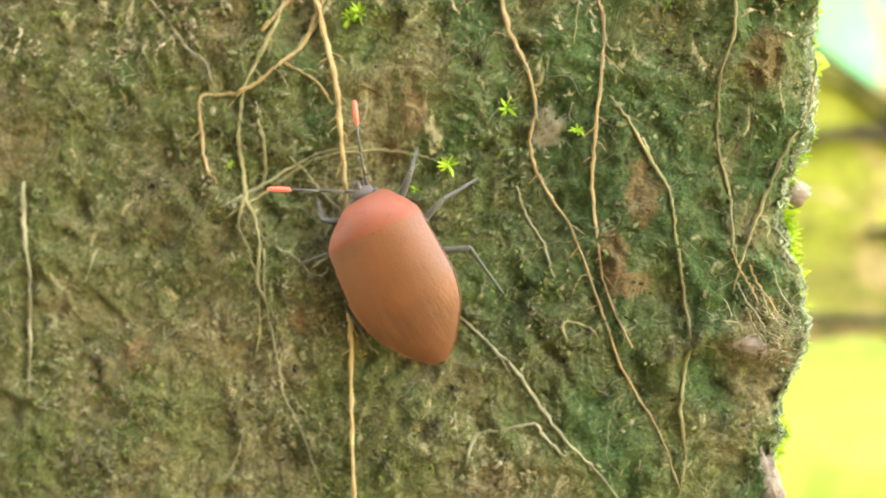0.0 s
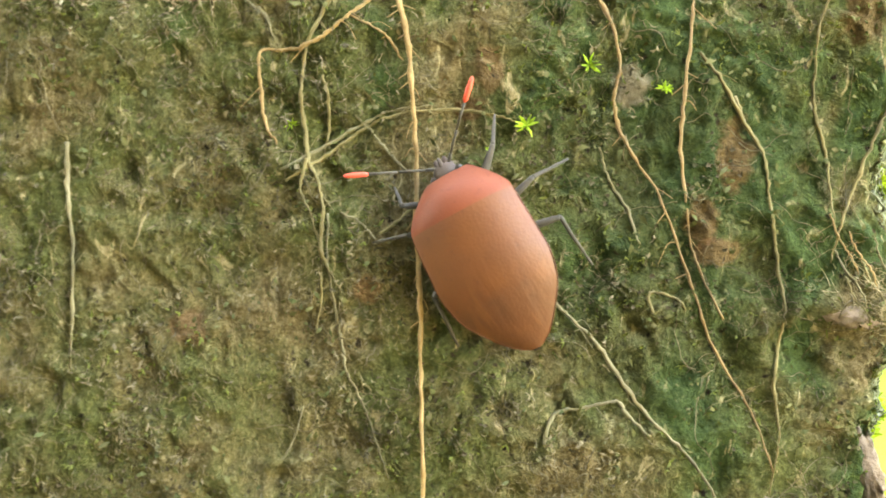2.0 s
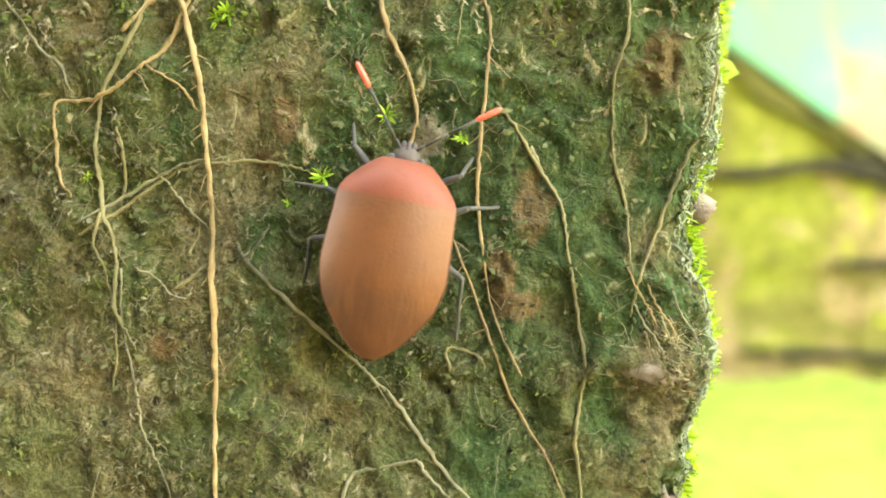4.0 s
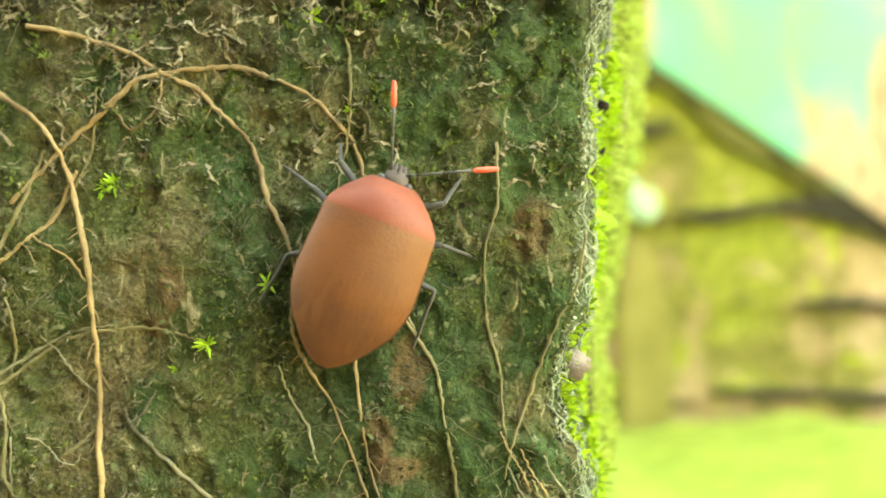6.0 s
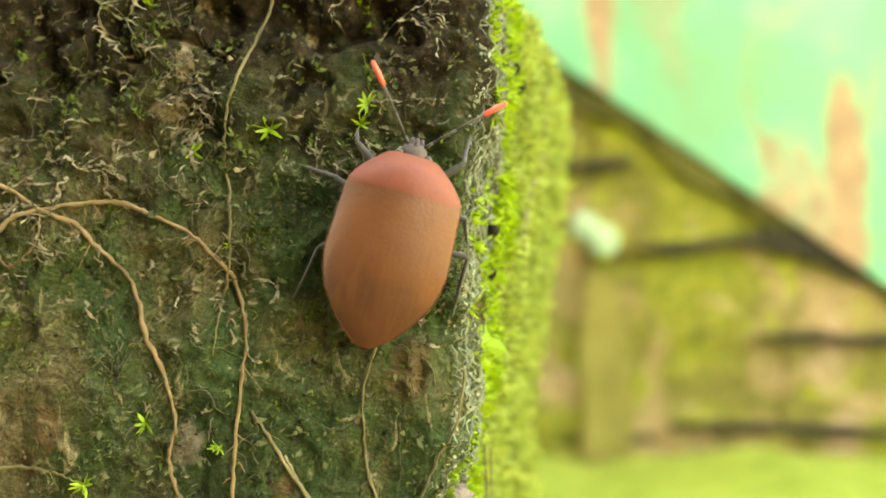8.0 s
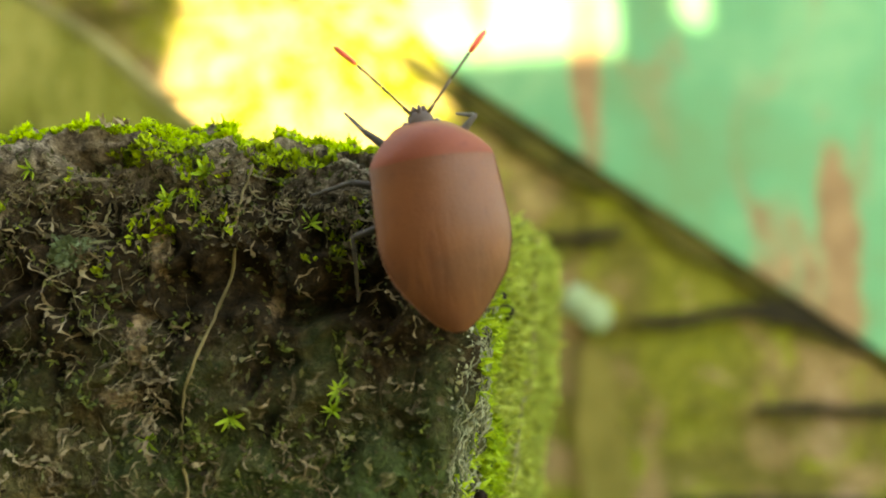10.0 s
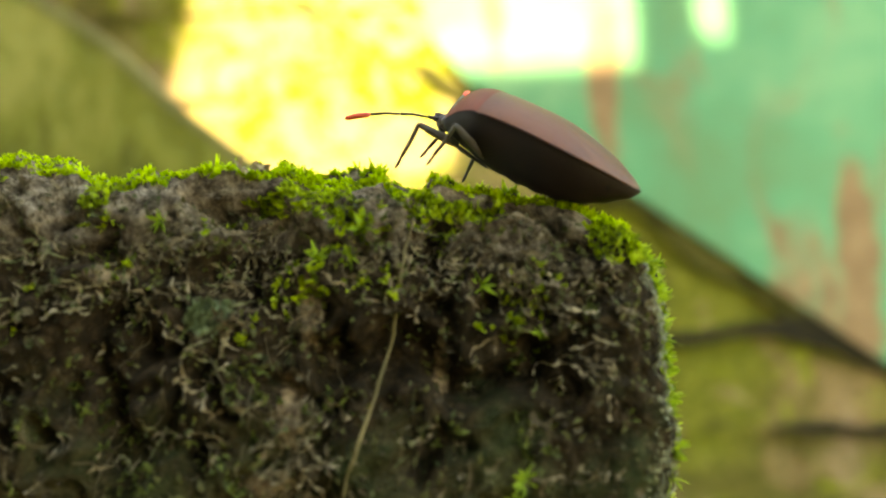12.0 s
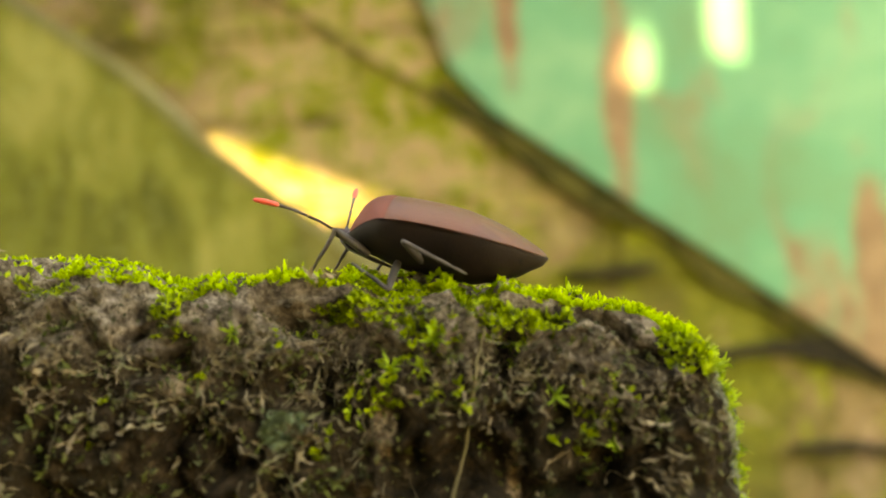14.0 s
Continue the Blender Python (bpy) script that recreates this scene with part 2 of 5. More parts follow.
def mat_mortar():
    m = Mat("mossy_mortar", 0.98, spec=0.05)
    m.co = m.t.nodes.new("ShaderNodeNewGeometry").outputs["Position"]
    gap = m.step(m.noise(7, 3, 0.5), 0.58, 0.66)
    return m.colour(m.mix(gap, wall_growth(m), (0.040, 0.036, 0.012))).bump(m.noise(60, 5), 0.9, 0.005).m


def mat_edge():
    m = Mat("dark_edge", 0.98, spec=0.05)
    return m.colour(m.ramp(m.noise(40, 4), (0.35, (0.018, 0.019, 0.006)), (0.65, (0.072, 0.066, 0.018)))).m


def mat_turquoise():
    m = Mat("weathered_turquoise_paint", 0.75, spec=0.25)
    paint = m.ramp(m.noise(13, 4, 0.55), (0.32, (0.085, 0.185, 0.085)), (0.5, (0.068, 0.230, 0.118)), (0.68, (0.12, 0.28, 0.145)))
    rust = m.ramp(m.noise(60, 4), (0.3, (0.15, 0.092, 0.044)), (0.7, (0.235, 0.155, 0.080)))
    streak = m.noise(11, 3, 0.6, co=m.stretch(1.0, 1.0, 0.45), distortion=1.2)
    col = m.mix(m.step(streak, 0.54, 0.68), paint, rust)
    for x, z, w, h in ((146, 668, 13, 85), (322, 525, 17, 90), (66, 745, 10, 60)):
        col = m.mix(m.spot(x, z, w, h, 30), col, rust)
    return m.colour(col).bump(m.noise(90, 4), 0.4, 0.002).m


def mat_plain(name, a, b, scale=20.0, rough=0.9, relief=0.003):
    m = Mat(name, rough, spec=0.15)
    n = m.noise(scale, 5, 0.6)
    return m.colour(m.ramp(n, (0.3, a), (0.7, b))).bump(m.noise(scale * 6, 4), 0.6, relief).m


def mat_streaked():
    m = Mat("streaked_green_plaster", 0.95, spec=0.1)
    streak = m.noise(34, 5, 0.65, co=m.stretch(1.0, 1.0, 0.42), distortion=0.6)
    col = m.ramp(streak, (0.36, (0.082, 0.088, 0.018)), (0.5, (0.150, 0.158, 0.028)), (0.64, (0.25, 0.240, 0.065)))
    col = m.mix(m.step(m.noise(190, 3, 0.6), 0.60, 0.68), col, (0.30, 0.33, 0.12))
    col = m.mix(m.step(m.noise(11, 4, 0.6, co=m.stretch(1.0, 1.0, 0.5), distortion=0.8), 0.52, 0.66), col, m.ramp(m.noise(70, 4), (0.3, (0.085, 0.070, 0.026)), (0.7, (0.19, 0.155, 0.065))))
    return m.colour(col).bump(m.noise(90, 4), 0.5, 0.002).m


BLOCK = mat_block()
# top and side share one moss; the top's colour is brightened for its light
MOSS_TOP_LIT = mat_moss("top_lit_moss", (0.16, 0.24, 0.006), (0.46, 0.60, 0.020), 0.5)
MOSS_DULL = mat_moss("dull_moss", (0.035, 0.045, 0.010), (0.10, 0.115, 0.022), 0.25)
MOSS_SIDE = mat_moss("side_moss", (0.11, 0.165, 0.010), (0.31, 0.42, 0.030), 0.5)
MOSS_FAR = mat_moss("pale_side_moss", (0.150, 0.175, 0.030), (0.34, 0.38, 0.075), 0.5)
SPRIG = mat_moss("sprig_green", (0.13, 0.22, 0.012), (0.27, 0.40, 0.035), 0.4)
FLAKE = mat_flake()
ROOT_ORANGE = mat_root("orange_root", (0.180, 0.108, 0.042), (0.34, 0.220, 0.098))
ROOT_AMBER = mat_root("amber_root", (0.155, 0.095, 0.040), (0.29, 0.185, 0.085))
ROOT_TAN = mat_root("tan_root", (0.105, 0.084, 0.032), (0.205, 0.160, 0.070))
ROOT_GREY = mat_root("grey_root", (0.11, 0.093, 0.048), (0.215, 0.178, 0.098))
THREAD = mat_root("dry_thread", (0.080, 0.063, 0.032), (0.160, 0.126, 0.068))
FIBRE = mat_root("tan_fibre", (0.17, 0.128, 0.068), (0.34, 0.265, 0.150))
SCALE = mat_scale()
EDGE_CRUST = mat_moss("edge_crust", (0.050, 0.050, 0.026), (0.230, 0.235, 0.140), 0.1)
STRAND = mat_strand()
FLAKED = mat_moss("flaked_crust", (0.054, 0.044, 0.022), (0.135, 0.106, 0.060), 0.05)
SHOOT = mat_moss("leafy_shoot", (0.070, 0.100, 0.008), (0.33, 0.43, 0.020), 0.45)
MOSS_CLUMP = mat_moss("clump_moss", (0.030, 0.042, 0.010), (0.105, 0.130, 0.026), 0.3)
PRONOTUM = mat_shell("pink_shell", (0.150, 0.034, 0.016), (0.190, 0.048, 0.023), 0.65, 0.04, 0.25)
BACK = mat_back()
MEMBRANE = mat_shell("brown_membrane", (0.074, 0.025, 0.010), (0.108, 0.037, 0.014), 0.55, 0.06, 0.30)
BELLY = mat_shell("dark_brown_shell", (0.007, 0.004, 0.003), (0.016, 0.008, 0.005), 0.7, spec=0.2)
LEG = mat_shell("grey_brown_leg", (0.036, 0.030, 0.024), (0.092, 0.078, 0.064), 0.65, spec=0.3)
HEAD = mat_shell("grey_pink_head", (0.050, 0.034, 0.029), (0.110, 0.078, 0.067), 0.65, spec=0.3)
TIP = mat_shell("red_orange_tip", (0.62, 0.050, 0.028), (0.78, 0.095, 0.055), 0.5)
EYE = mat_shell("grey_eye", (0.03, 0.022, 0.02), (0.085, 0.062, 0.055), 0.3)
SEED = mat_shell("black_seed", (0.010, 0.007, 0.005), (0.026, 0.019, 0.013), 0.95, spec=0.1)
BRICK_BACK = mat_brick_back()
MORTAR = mat_mortar()
DARK_EDGE = mat_edge()
TURQUOISE = mat_turquoise()
PARAPET = mat_streaked()
GROUND = mat_plain("leaf_litter_soil", (0.05, 0.045, 0.02), (0.14, 0.12, 0.05), 9, 0.95, 0.01)
LEDGE = mat_plain("ledge_moss", (0.09, 0.120, 0.013), (0.20, 0.235, 0.036), 40)
SHADE_WALL_DARK = mat_plain("shade_wall_dark", (0.10, 0.09, 0.07), (0.17, 0.155, 0.13), 6)
LEAF = mat_plain("shade_leaf", (0.06, 0.12, 0.02), (0.10, 0.19, 0.04), 8, 0.5)
PINK_STONE = mat_plain("pink_stone", (0.095, 0.068, 0.050), (0.235, 0.175, 0.135), 420, 0.9, 0.0006)
JOINT_SHADE = mat_plain("joint_shade", (0.010, 0.008, 0.005), (0.030, 0.025, 0.010), 60)
PALE = mat_plain("pale_lichen", (0.17, 0.25, 0.14), (0.27, 0.36, 0.22), 80)
ROSETTE = mat_plain("ruffled_lichen", (0.075, 0.105, 0.045), (0.18, 0.235, 0.115), 700)
COPING = mat_plain("worn_coping", (0.14, 0.135, 0.055), (0.24, 0.225, 0.105), 14)
GAP_BROWN = mat_plain("gap_brown", (0.085, 0.074, 0.015), (0.155, 0.130, 0.034), 22)


# ------------------------------------------------------------------ mesh helpers
def mesh_of(name, verts, faces, material, smooth=True):
    me = bpy.data.meshes.new(name)
    me.from_pydata([tuple(v) for v in verts], [], faces)
    me.materials.append(material)
    if smooth:
        me.polygons.foreach_set("use_smooth", [True] * len(me.polygons))
    me.update()
    return me


def part(name, me, parent=None, label=""):
    ob = new(name, me)
    ob.parent = parent
    return tagged(ob, label)


def tube(points, radii, sides=7):
    """Verts and faces of a round tube along points."""
    pts = [Vector(p) for p in points]
    verts, faces = [], []
    side = None
    for i, p in enumerate(pts):
        d = (pts[min(i + 1, len(pts) - 1)] - pts[max(i - 1, 0)]).normalized()
        if side is None:
            side = d.orthogonal().normalized()
        side = (side - d * side.dot(d)).normalized()
        up = d.cross(side)
        for k in range(sides):
            a = 2 * math.pi * k / sides
            verts.append(p + radii[i] * (math.cos(a) * side + math.sin(a) * up))
    for i in range(len(pts) - 1):
        for k in range(sides):
            a, b = i * sides + k, i * sides + (k + 1) % sides
            faces.append((a, b, b + sides, a + sides))
    n = len(pts) * sides
    verts += [pts[0], pts[-1]]
    for k in range(sides):
        faces.append(((k + 1) % sides, k, n))
        faces.append((n - sides + k, n - sides + (k + 1) % sides, n + 1))
    return verts, faces


def smooth_line(points, steps=6):
    """A Catmull-Rom line through a few control points."""
    p = [Vector(q) for q in points]
    p = [2 * p[0] - p[1]] + p + [2 * p[-1] - p[-2]]
    out = []
    for i in range(1, len(p) - 2):
        for s in range(steps):
            u = s / steps
            out.append(0.5 * (2 * p[i] + (p[i + 1] - p[i - 1]) * u + (2 * p[i - 1] - 5 * p[i] + 4 * p[i + 1] - p[i + 2]) * u * u
                              + (3 * p[i] - p[i - 1] - 3 * p[i + 1] + p[i + 2]) * u ** 3))
    out.append(p[-2])
    return out


def boxed(sx, sy, sz, bevel=0.0, rough=0.0, seed=0):
    """A bevelled box mesh about its own centre, with edges a little uneven."""
    bm = bmesh.new()
    bmesh.ops.create_cube(bm, size=1.0, matrix=Matrix.Diagonal((sx, sy, sz, 1)))
    if bevel:
        bmesh.ops.bevel(bm, geom=bm.edges[:], offset=bevel, segments=2, affect="EDGES")
    rnd = random.Random(seed)
    for v in bm.verts:
        v.co += Vector([rnd.uniform(-rough, rough) for _ in range(3)])
    verts = [v.co.copy() for v in bm.verts]
    faces = [[v.index for v in f.verts] for f in bm.faces]
    bm.free()
    return verts, faces


def curve(x, *knots):
    """Straight lines between (x, y) knots."""
    if x <= knots[0][0]:
        return knots[0][1]
    for (a, fa), (b, fb) in zip(knots, knots[1:]):
        if x <= b:
            return fa + (fb - fa) * (x - a) / (b - a)
    return knots[-1][1]


def flowing(x, *knots):
    """A line through (x, y) knots without kinks."""
    if x <= knots[0][0] or x >= knots[-1][0]:
        return curve(x, *knots)
    k = next(i for i in range(1, len(knots)) if x <= knots[i][0])

    def slope(i):
        (a, fa), (b, fb) = knots[max(0, i - 1)], knots[min(len(knots) - 1, i + 1)]
        return (fb - fa) / (b - a)

    (a, fa), (b, fb) = knots[k - 1], knots[k]
    h = b - a
    u = (x - a) / h
    return (fa * (1 + 2 * u) * (1 - u) ** 2 + fb * u * u * (3 - 2 * u) + h * slope(k - 1) * u * (1 - u) ** 2 - h * slope(k) * u * u * (1 - u))


# ------------------------------------------------------------------ setting
def ground_and_walls():
    verts, faces = [(-60, -60, 0), (60, -60, 0), (60, 60, 0), (-60, 60, 0)], [(0, 1, 2, 3)]
    ground = new("ground", mesh_of("ground", verts, faces, GROUND, False))
    tagged(ground, "damp brown soil with leaf litter", "ground", kind="structure")
    # unseen shade wall close behind camera; stepped top passes sun to the upper far wall
    top = [(0.35, 2.6), (-0.438, 2.6), (-0.438, 2.09), (-0.476, 2.09), (-0.478, 2.6), (-0.504, 2.6), (-0.506, 2.072), (-0.632, 2.072), (-0.662, 2.00), (-0.885, 1.99), (-0.885, 2.07), (-0.862, 2.20), (-0.862, 2.6), (-2.4, 2.6)]
    v, f = prism(([(-2.4, 0.0), (0.35, 0.0)] + top)[::-1], -0.63, -0.60)
    wall = new("wall_south", mesh_of("wall", v, f, SHADE_WALL_DARK, False))
    tagged(wall, "unseen dark wall with a stepped top, added to shade the pillar", "wall", kind="structure")


def prism(outline, y0, y1):
    """A slab with an (x, z) outline between two depths."""
    n = len(outline)
    verts = [(x, y0, z) for x, z in outline] + [(x, y1, z) for x, z in outline]
    faces = [tuple(range(n)), tuple(range(2 * n - 1, n - 1, -1))]
    faces += [(k, n + k, n + (k + 1) % n, (k + 1) % n) for k in range(n)]
    return verts, faces


def back_wall():
    """Mossy brick wall behind the block, with courses of single bricks."""
    v, f = boxed(2.4, 0.142, 1.30)
    wall = new("wall_north", mesh_of("mortar", v, f, MORTAR, False))
    wall.location = (0.15, 0.645, 0.65)
    tagged(wall, "old brick wall covered in yellow-green moss", "wall", kind="structure")
    rnd = random.Random(4)
    kinds = []
    for k in range(6):
        v, f = boxed(0.2144, 0.040, 0.0656, 0.0040, 0.0014, k)
        kinds.append(mesh_of("brick", v, f, BRICK_BACK, False))
    row = 0
    z = 0.433 - 6 * 0.066
    while z < 1.28:
        x = -0.60 + (0.105 if row % 2 else 0.0) + rnd.uniform(-.02, .02)
        while x < 1.0:
            b = part("brick", kinds[rnd.randrange(6)], wall)
            b.location = (x - 0.15, -0.054 + rnd.uniform(-.0006, .0006), z - 0.65 + rnd.uniform(-.0008, .0008))
            b.rotation_euler = (rnd.uniform(-.006, .006), rnd.uniform(-.006, .006), rnd.uniform(-.003, .003))
            x += 0.2150
        z += 0.066
        row += 1


def stair_side():
    """Painted stair side with a sloping lower edge, standing proud of the bricks."""
    v, f = prism([(0.052, 0.664), (0.095, 0.632), (0.353, 0.442), (0.60, 0.258), (0.90, 0.035), (1.2, 0.035), (1.2, 1.25), (-0.06, 1.25), (-0.02, 0.84), (0.0, 0.765), (0.022, 0.70)][::-1], 0.560, 0.60)
    ob = new("stair_side", mesh_of("stair_side", v, f, TURQUOISE, False))
    tagged(ob, "weathered turquoise painted stair side with rust streaks", "stair", kind="structure")
    # uneven dark strip along the slope
    rnd = random.Random(9)
    up, low = [], []
    for k in range(40):
        x = -0.75 + k * 0.04
        z = 0.675 - 0.70 * (x - 0.03) if x > 0.03 else 0.675 - 0.655 * (x - 0.03)
        wide = max(0.4, min(1.0, 0.3 + x / 0.09))
        up.append((x, z + 0.007 * wide + rnd.uniform(-.004, .004)))
        low.append((x, z - 0.015 * wide + rnd.uniform(-.009, .006) * wide))
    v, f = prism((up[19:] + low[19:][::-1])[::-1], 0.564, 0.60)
    lip = new("trim", mesh_of("trim", v, f, DARK_EDGE, False))
    tagged(lip, "dark olive edge along the stair slope", "trim", kind="structure")
    v, f = prism((up[:20] + low[:20][::-1])[::-1], 0.566, 0.60)
    lip = new("trim", mesh_of("trim", v, f, BRICK_BACK, False))
    tagged(lip, "mossy mortar edge rising along the brick wall", "trim", kind="structure")


def crevices():
    """Near-black bars on the bricks for the shade in open joints under the stair."""
    rnd = random.Random(15)
    for points in (((0.165, 0.476, 2), (0.185, 0.474, 6), (0.205, 0.475, 7), (0.225, 0.478, 5), (0.25, 0.479, 6), (0.28, 0.477, 11), (0.30, 0.475, 18), (0.318, 0.470, 24), (0.335, 0.457, 14), (0.35, 0.45, 3)),
                   ((0.255, 0.409, 1), (0.275, 0.407, 5), (0.295, 0.408, 6), (0.32, 0.405, 4), (0.345, 0.404, 5), (0.38, 0.402, 3)),
                   ((0.10, 0.541, 2), (0.125, 0.538, 5), (0.15, 0.540, 6), (0.168, 0.543, 2)),
                   ((0.19, 0.345, 2), (0.23, 0.342, 5), (0.27, 0.341, 4), (0.31, 0.338, 6), (0.36, 0.336, 3))):
        up = [(x + rnd.uniform(-.002, .002), z + h / 1000 + rnd.uniform(-.001, .001)) for x, z, h in points]
        low = [(x + rnd.uniform(-.002, .002), z - h / 1500 + rnd.uniform(-.001, .001)) for x, z, h in points]
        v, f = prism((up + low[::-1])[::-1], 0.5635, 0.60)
        ob = new("trim", mesh_of("crevice", v, f, JOINT_SHADE, False))
        tagged(ob, "near-black bar for the shade of an open joint between mossy bricks", "joint", kind="structure")


def parapet():
    """Sloping parapet in shade."""
    edge = [(-0.43, 0.838), (-0.166, 0.659), (-0.129, 0.622), (-0.0666, 0.571), (-0.004, 0.525)]
    v, f = prism((edge + [(-0.004, 0.0), (-0.43, 0.0)])[::-1], 0.40, 0.46)
    ob = new("parapet", mesh_of("parapet", v, f, PARAPET, False))
    tagged(ob, "sloping plastered parapet streaked with green algae", "parapet", kind="structure")
    v, f = prism(([(x, z + 0.002) for x, z in edge] + [(x, z - 0.005) for x, z in edge[::-1]])[::-1], 0.3985, 0.462)
    cap = new("trim", mesh_of("trim", v, f, COPING, False))
    tagged(cap, "pale worn coping along the sloping parapet", "trim", kind="structure")


def ledge():
    top = [(-0.02 + 0.03 * k, 0.321 + 0.004 * math.sin(k * 0.9) + 0.003 * math.sin(k * 2.3) - 0.010 * max(0, k - 10) / 10) for k in range(50)]
    verts, faces = [], []
    for row, (y, drop) in enumerate(((0.262, 0.32), (0.262, 0.022), (0.266, 0.010), (0.276, 0.003), (0.300, 0.0), (0.420, -0.001), (0.574, -0.002))):
        verts += [(x, y, max(0.0, z - drop)) for x, z in top]
    n = len(top)
    faces = [(r * n + k, r * n + k + 1, (r + 1) * n + k + 1, (r + 1) * n + k) for r in range(6) for k in range(n - 1)]
    ob = new("ledge", mesh_of("ledge", verts, faces, LEDGE))
    tagged(ob, "low masonry ledge under bright green moss", "ledge", kind="structure")
    # pale round lichen patch, and a brown band for a shaded upright gap
    verts, faces = [], []
    for dx, dz, r in ((-8, 8, 10), (5, -7, 11), (-1, 1, 9), (9, 2, 6), (-12, 0, 5)):
        v, f = ball(0, dx, dz, 3.5, r, r * 0.9, 8, 14, 0.4)
        k = len(verts)
        verts += [Vector((p.y, p.x, p.z)) for p in v]
        faces += [tuple(i + k for i in q) for q in f]
    patch = new("lichen_patch", mesh_of("lichen_patch", verts, faces, PALE))
    patch.location = (0.138, 0.560, 0.487)
    tagged(patch, "pale green lichen rosette on the brick wall", "lichen")
    rnd = random.Random(31)
    left = [(0.126 + rnd.uniform(-.003, .004) + 0.006 * (z > 0.43), z) for z in steps(0.318, 0.462, 9)]
    right = [(0.163 + rnd.uniform(-.005, .003) - 0.010 * (z > 0.44), z) for z in steps(0.318, 0.456, 9)]
    v, f = prism(left[::-1] + right, 0.5635, 0.60)
    gap_band = new("stake", mesh_of("stake", v, f, GAP_BROWN, False))
    tagged(gap_band, "brown upright band laid on the mossy wall for a shaded gap", "stake")


# unseen leaves added across the sunlight: coordinates a (level) and b (upwards) in the plane square to it
LEAF_MID = Vector((0.0, 0.575, 0.65)) - 2.2 * SUN_WAY
LEAF_A = SUN_WAY.cross(Vector((0, 0, 1))).normalized()
LEAF_B = LEAF_A.cross(SUN_WAY)


def leaf_blade(name, a0, b0, a1, b1, wide, plant, seed, blunt=34.0):
    """A broad blade from (a0, b0) to (a1, b1) with a raised midrib and a wavy rim."""
    rnd = random.Random(seed)
    p, q = Vector((a0, b0)), Vector((a1, b1))
    d = (q - p).normalized()
    side = Vector((-d.y, d.x))
    verts, faces = [], []
    n, m = 28, 8
    for i in range(n + 1):
        u = i / n
        half = wide * 0.5 * min(1.0, 6 * u + 0.25, blunt * (1 - u) + 0.05) * (1 + 0.02 * math.sin(9 * u + seed))
        for j in range(m + 1):
            s = 2 * j / m - 1
            c = p.lerp(q, u) + side * half * s
            h = 0.05 * abs(s) - 0.03 * math.sin(5 * u) + 0.2 * max(0.0, 0.3 - u)
            verts.append(LEAF_MID + LEAF_A * c.x + LEAF_B * c.y + SUN_WAY * h)
    for i in range(n):
        for j in range(m):
            k = i * (m + 1) + j
            faces.append((k, k + 1, k + m + 2, k + m + 1))
    blade_part = part(name, mesh_of(name, verts, faces, LEAF), plant)
    v, f = tube([verts[i * (m + 1) + m // 2] + SUN_WAY * 0.006 for i in range(n + 1)], [0.012 - 0.008 * i / n for i in range(n + 1)], 6)
    part("midrib", mesh_of("midrib", v, f, LEAF), blade_part)
    return blade_part


# unseen plant, added only to cast the moving shade on the far wall
def shade_plant():
    plant = new("shade_plant")
    plant.empty_display_size = 0.1
    tagged(plant, "unseen broad-leaved plant added to move shade over the far wall", "plant")
    foot = Vector((-2.9, -1.6, 0))
    crown = LEAF_MID + LEAF_A * -1.75 + LEAF_B * 0.15
    v, f = tube([foot, foot.lerp(crown, 0.5) + Vector((-0.05, 0, 0.05)), crown], [0.10, 0.08, 0.05], 14)
    part("stem", mesh_of("stem", v, f, LEAF), plant)
    leaf_blade("leaf", -1.75, 0.10, -3.2, 0.7, 0.45, plant, 1)
    leaf_blade("leaf", -1.75, 0.12, -2.6, 1.2, 0.45, plant, 2)
    leaf_blade("leaf", -1.80, 0.05, -3.0, -0.4, 0.40, plant, 3)
    return plant, leaf_blade("leaf", -1.6, 0.25, 0.16, 0.25, 0.50, plant, 6, 11.0)


# ------------------------------------------------------------------ the block
EDGE = ((0.30, 0.048), (0.370, 0.0490), (0.378, 0.0500), (0.387, 0.0523), (0.393, 0.0530), (0.400, 0.0515), (0.407, 0.0495),
        (0.418, 0.0520), (0.430, 0.0535), (0.445, 0.0548), (0.460, 0.0556), (0.480, 0.0572), (0.50, 0.0574))
TOP = ((-0.06, 0.5062), (-0.03, 0.5048), (-0.007, 0.5005), (0.012, 0.4998), (0.026, 0.4988), (0.040, 0.4975), (0.050, 0.4945), (0.057, 0.4910))
FLARE = ((0.36, 0.11), (0.40, 0.120), (0.43, 0.138), (0.46, 0.162), (0.50, 0.170))
DEPTH = 0.115


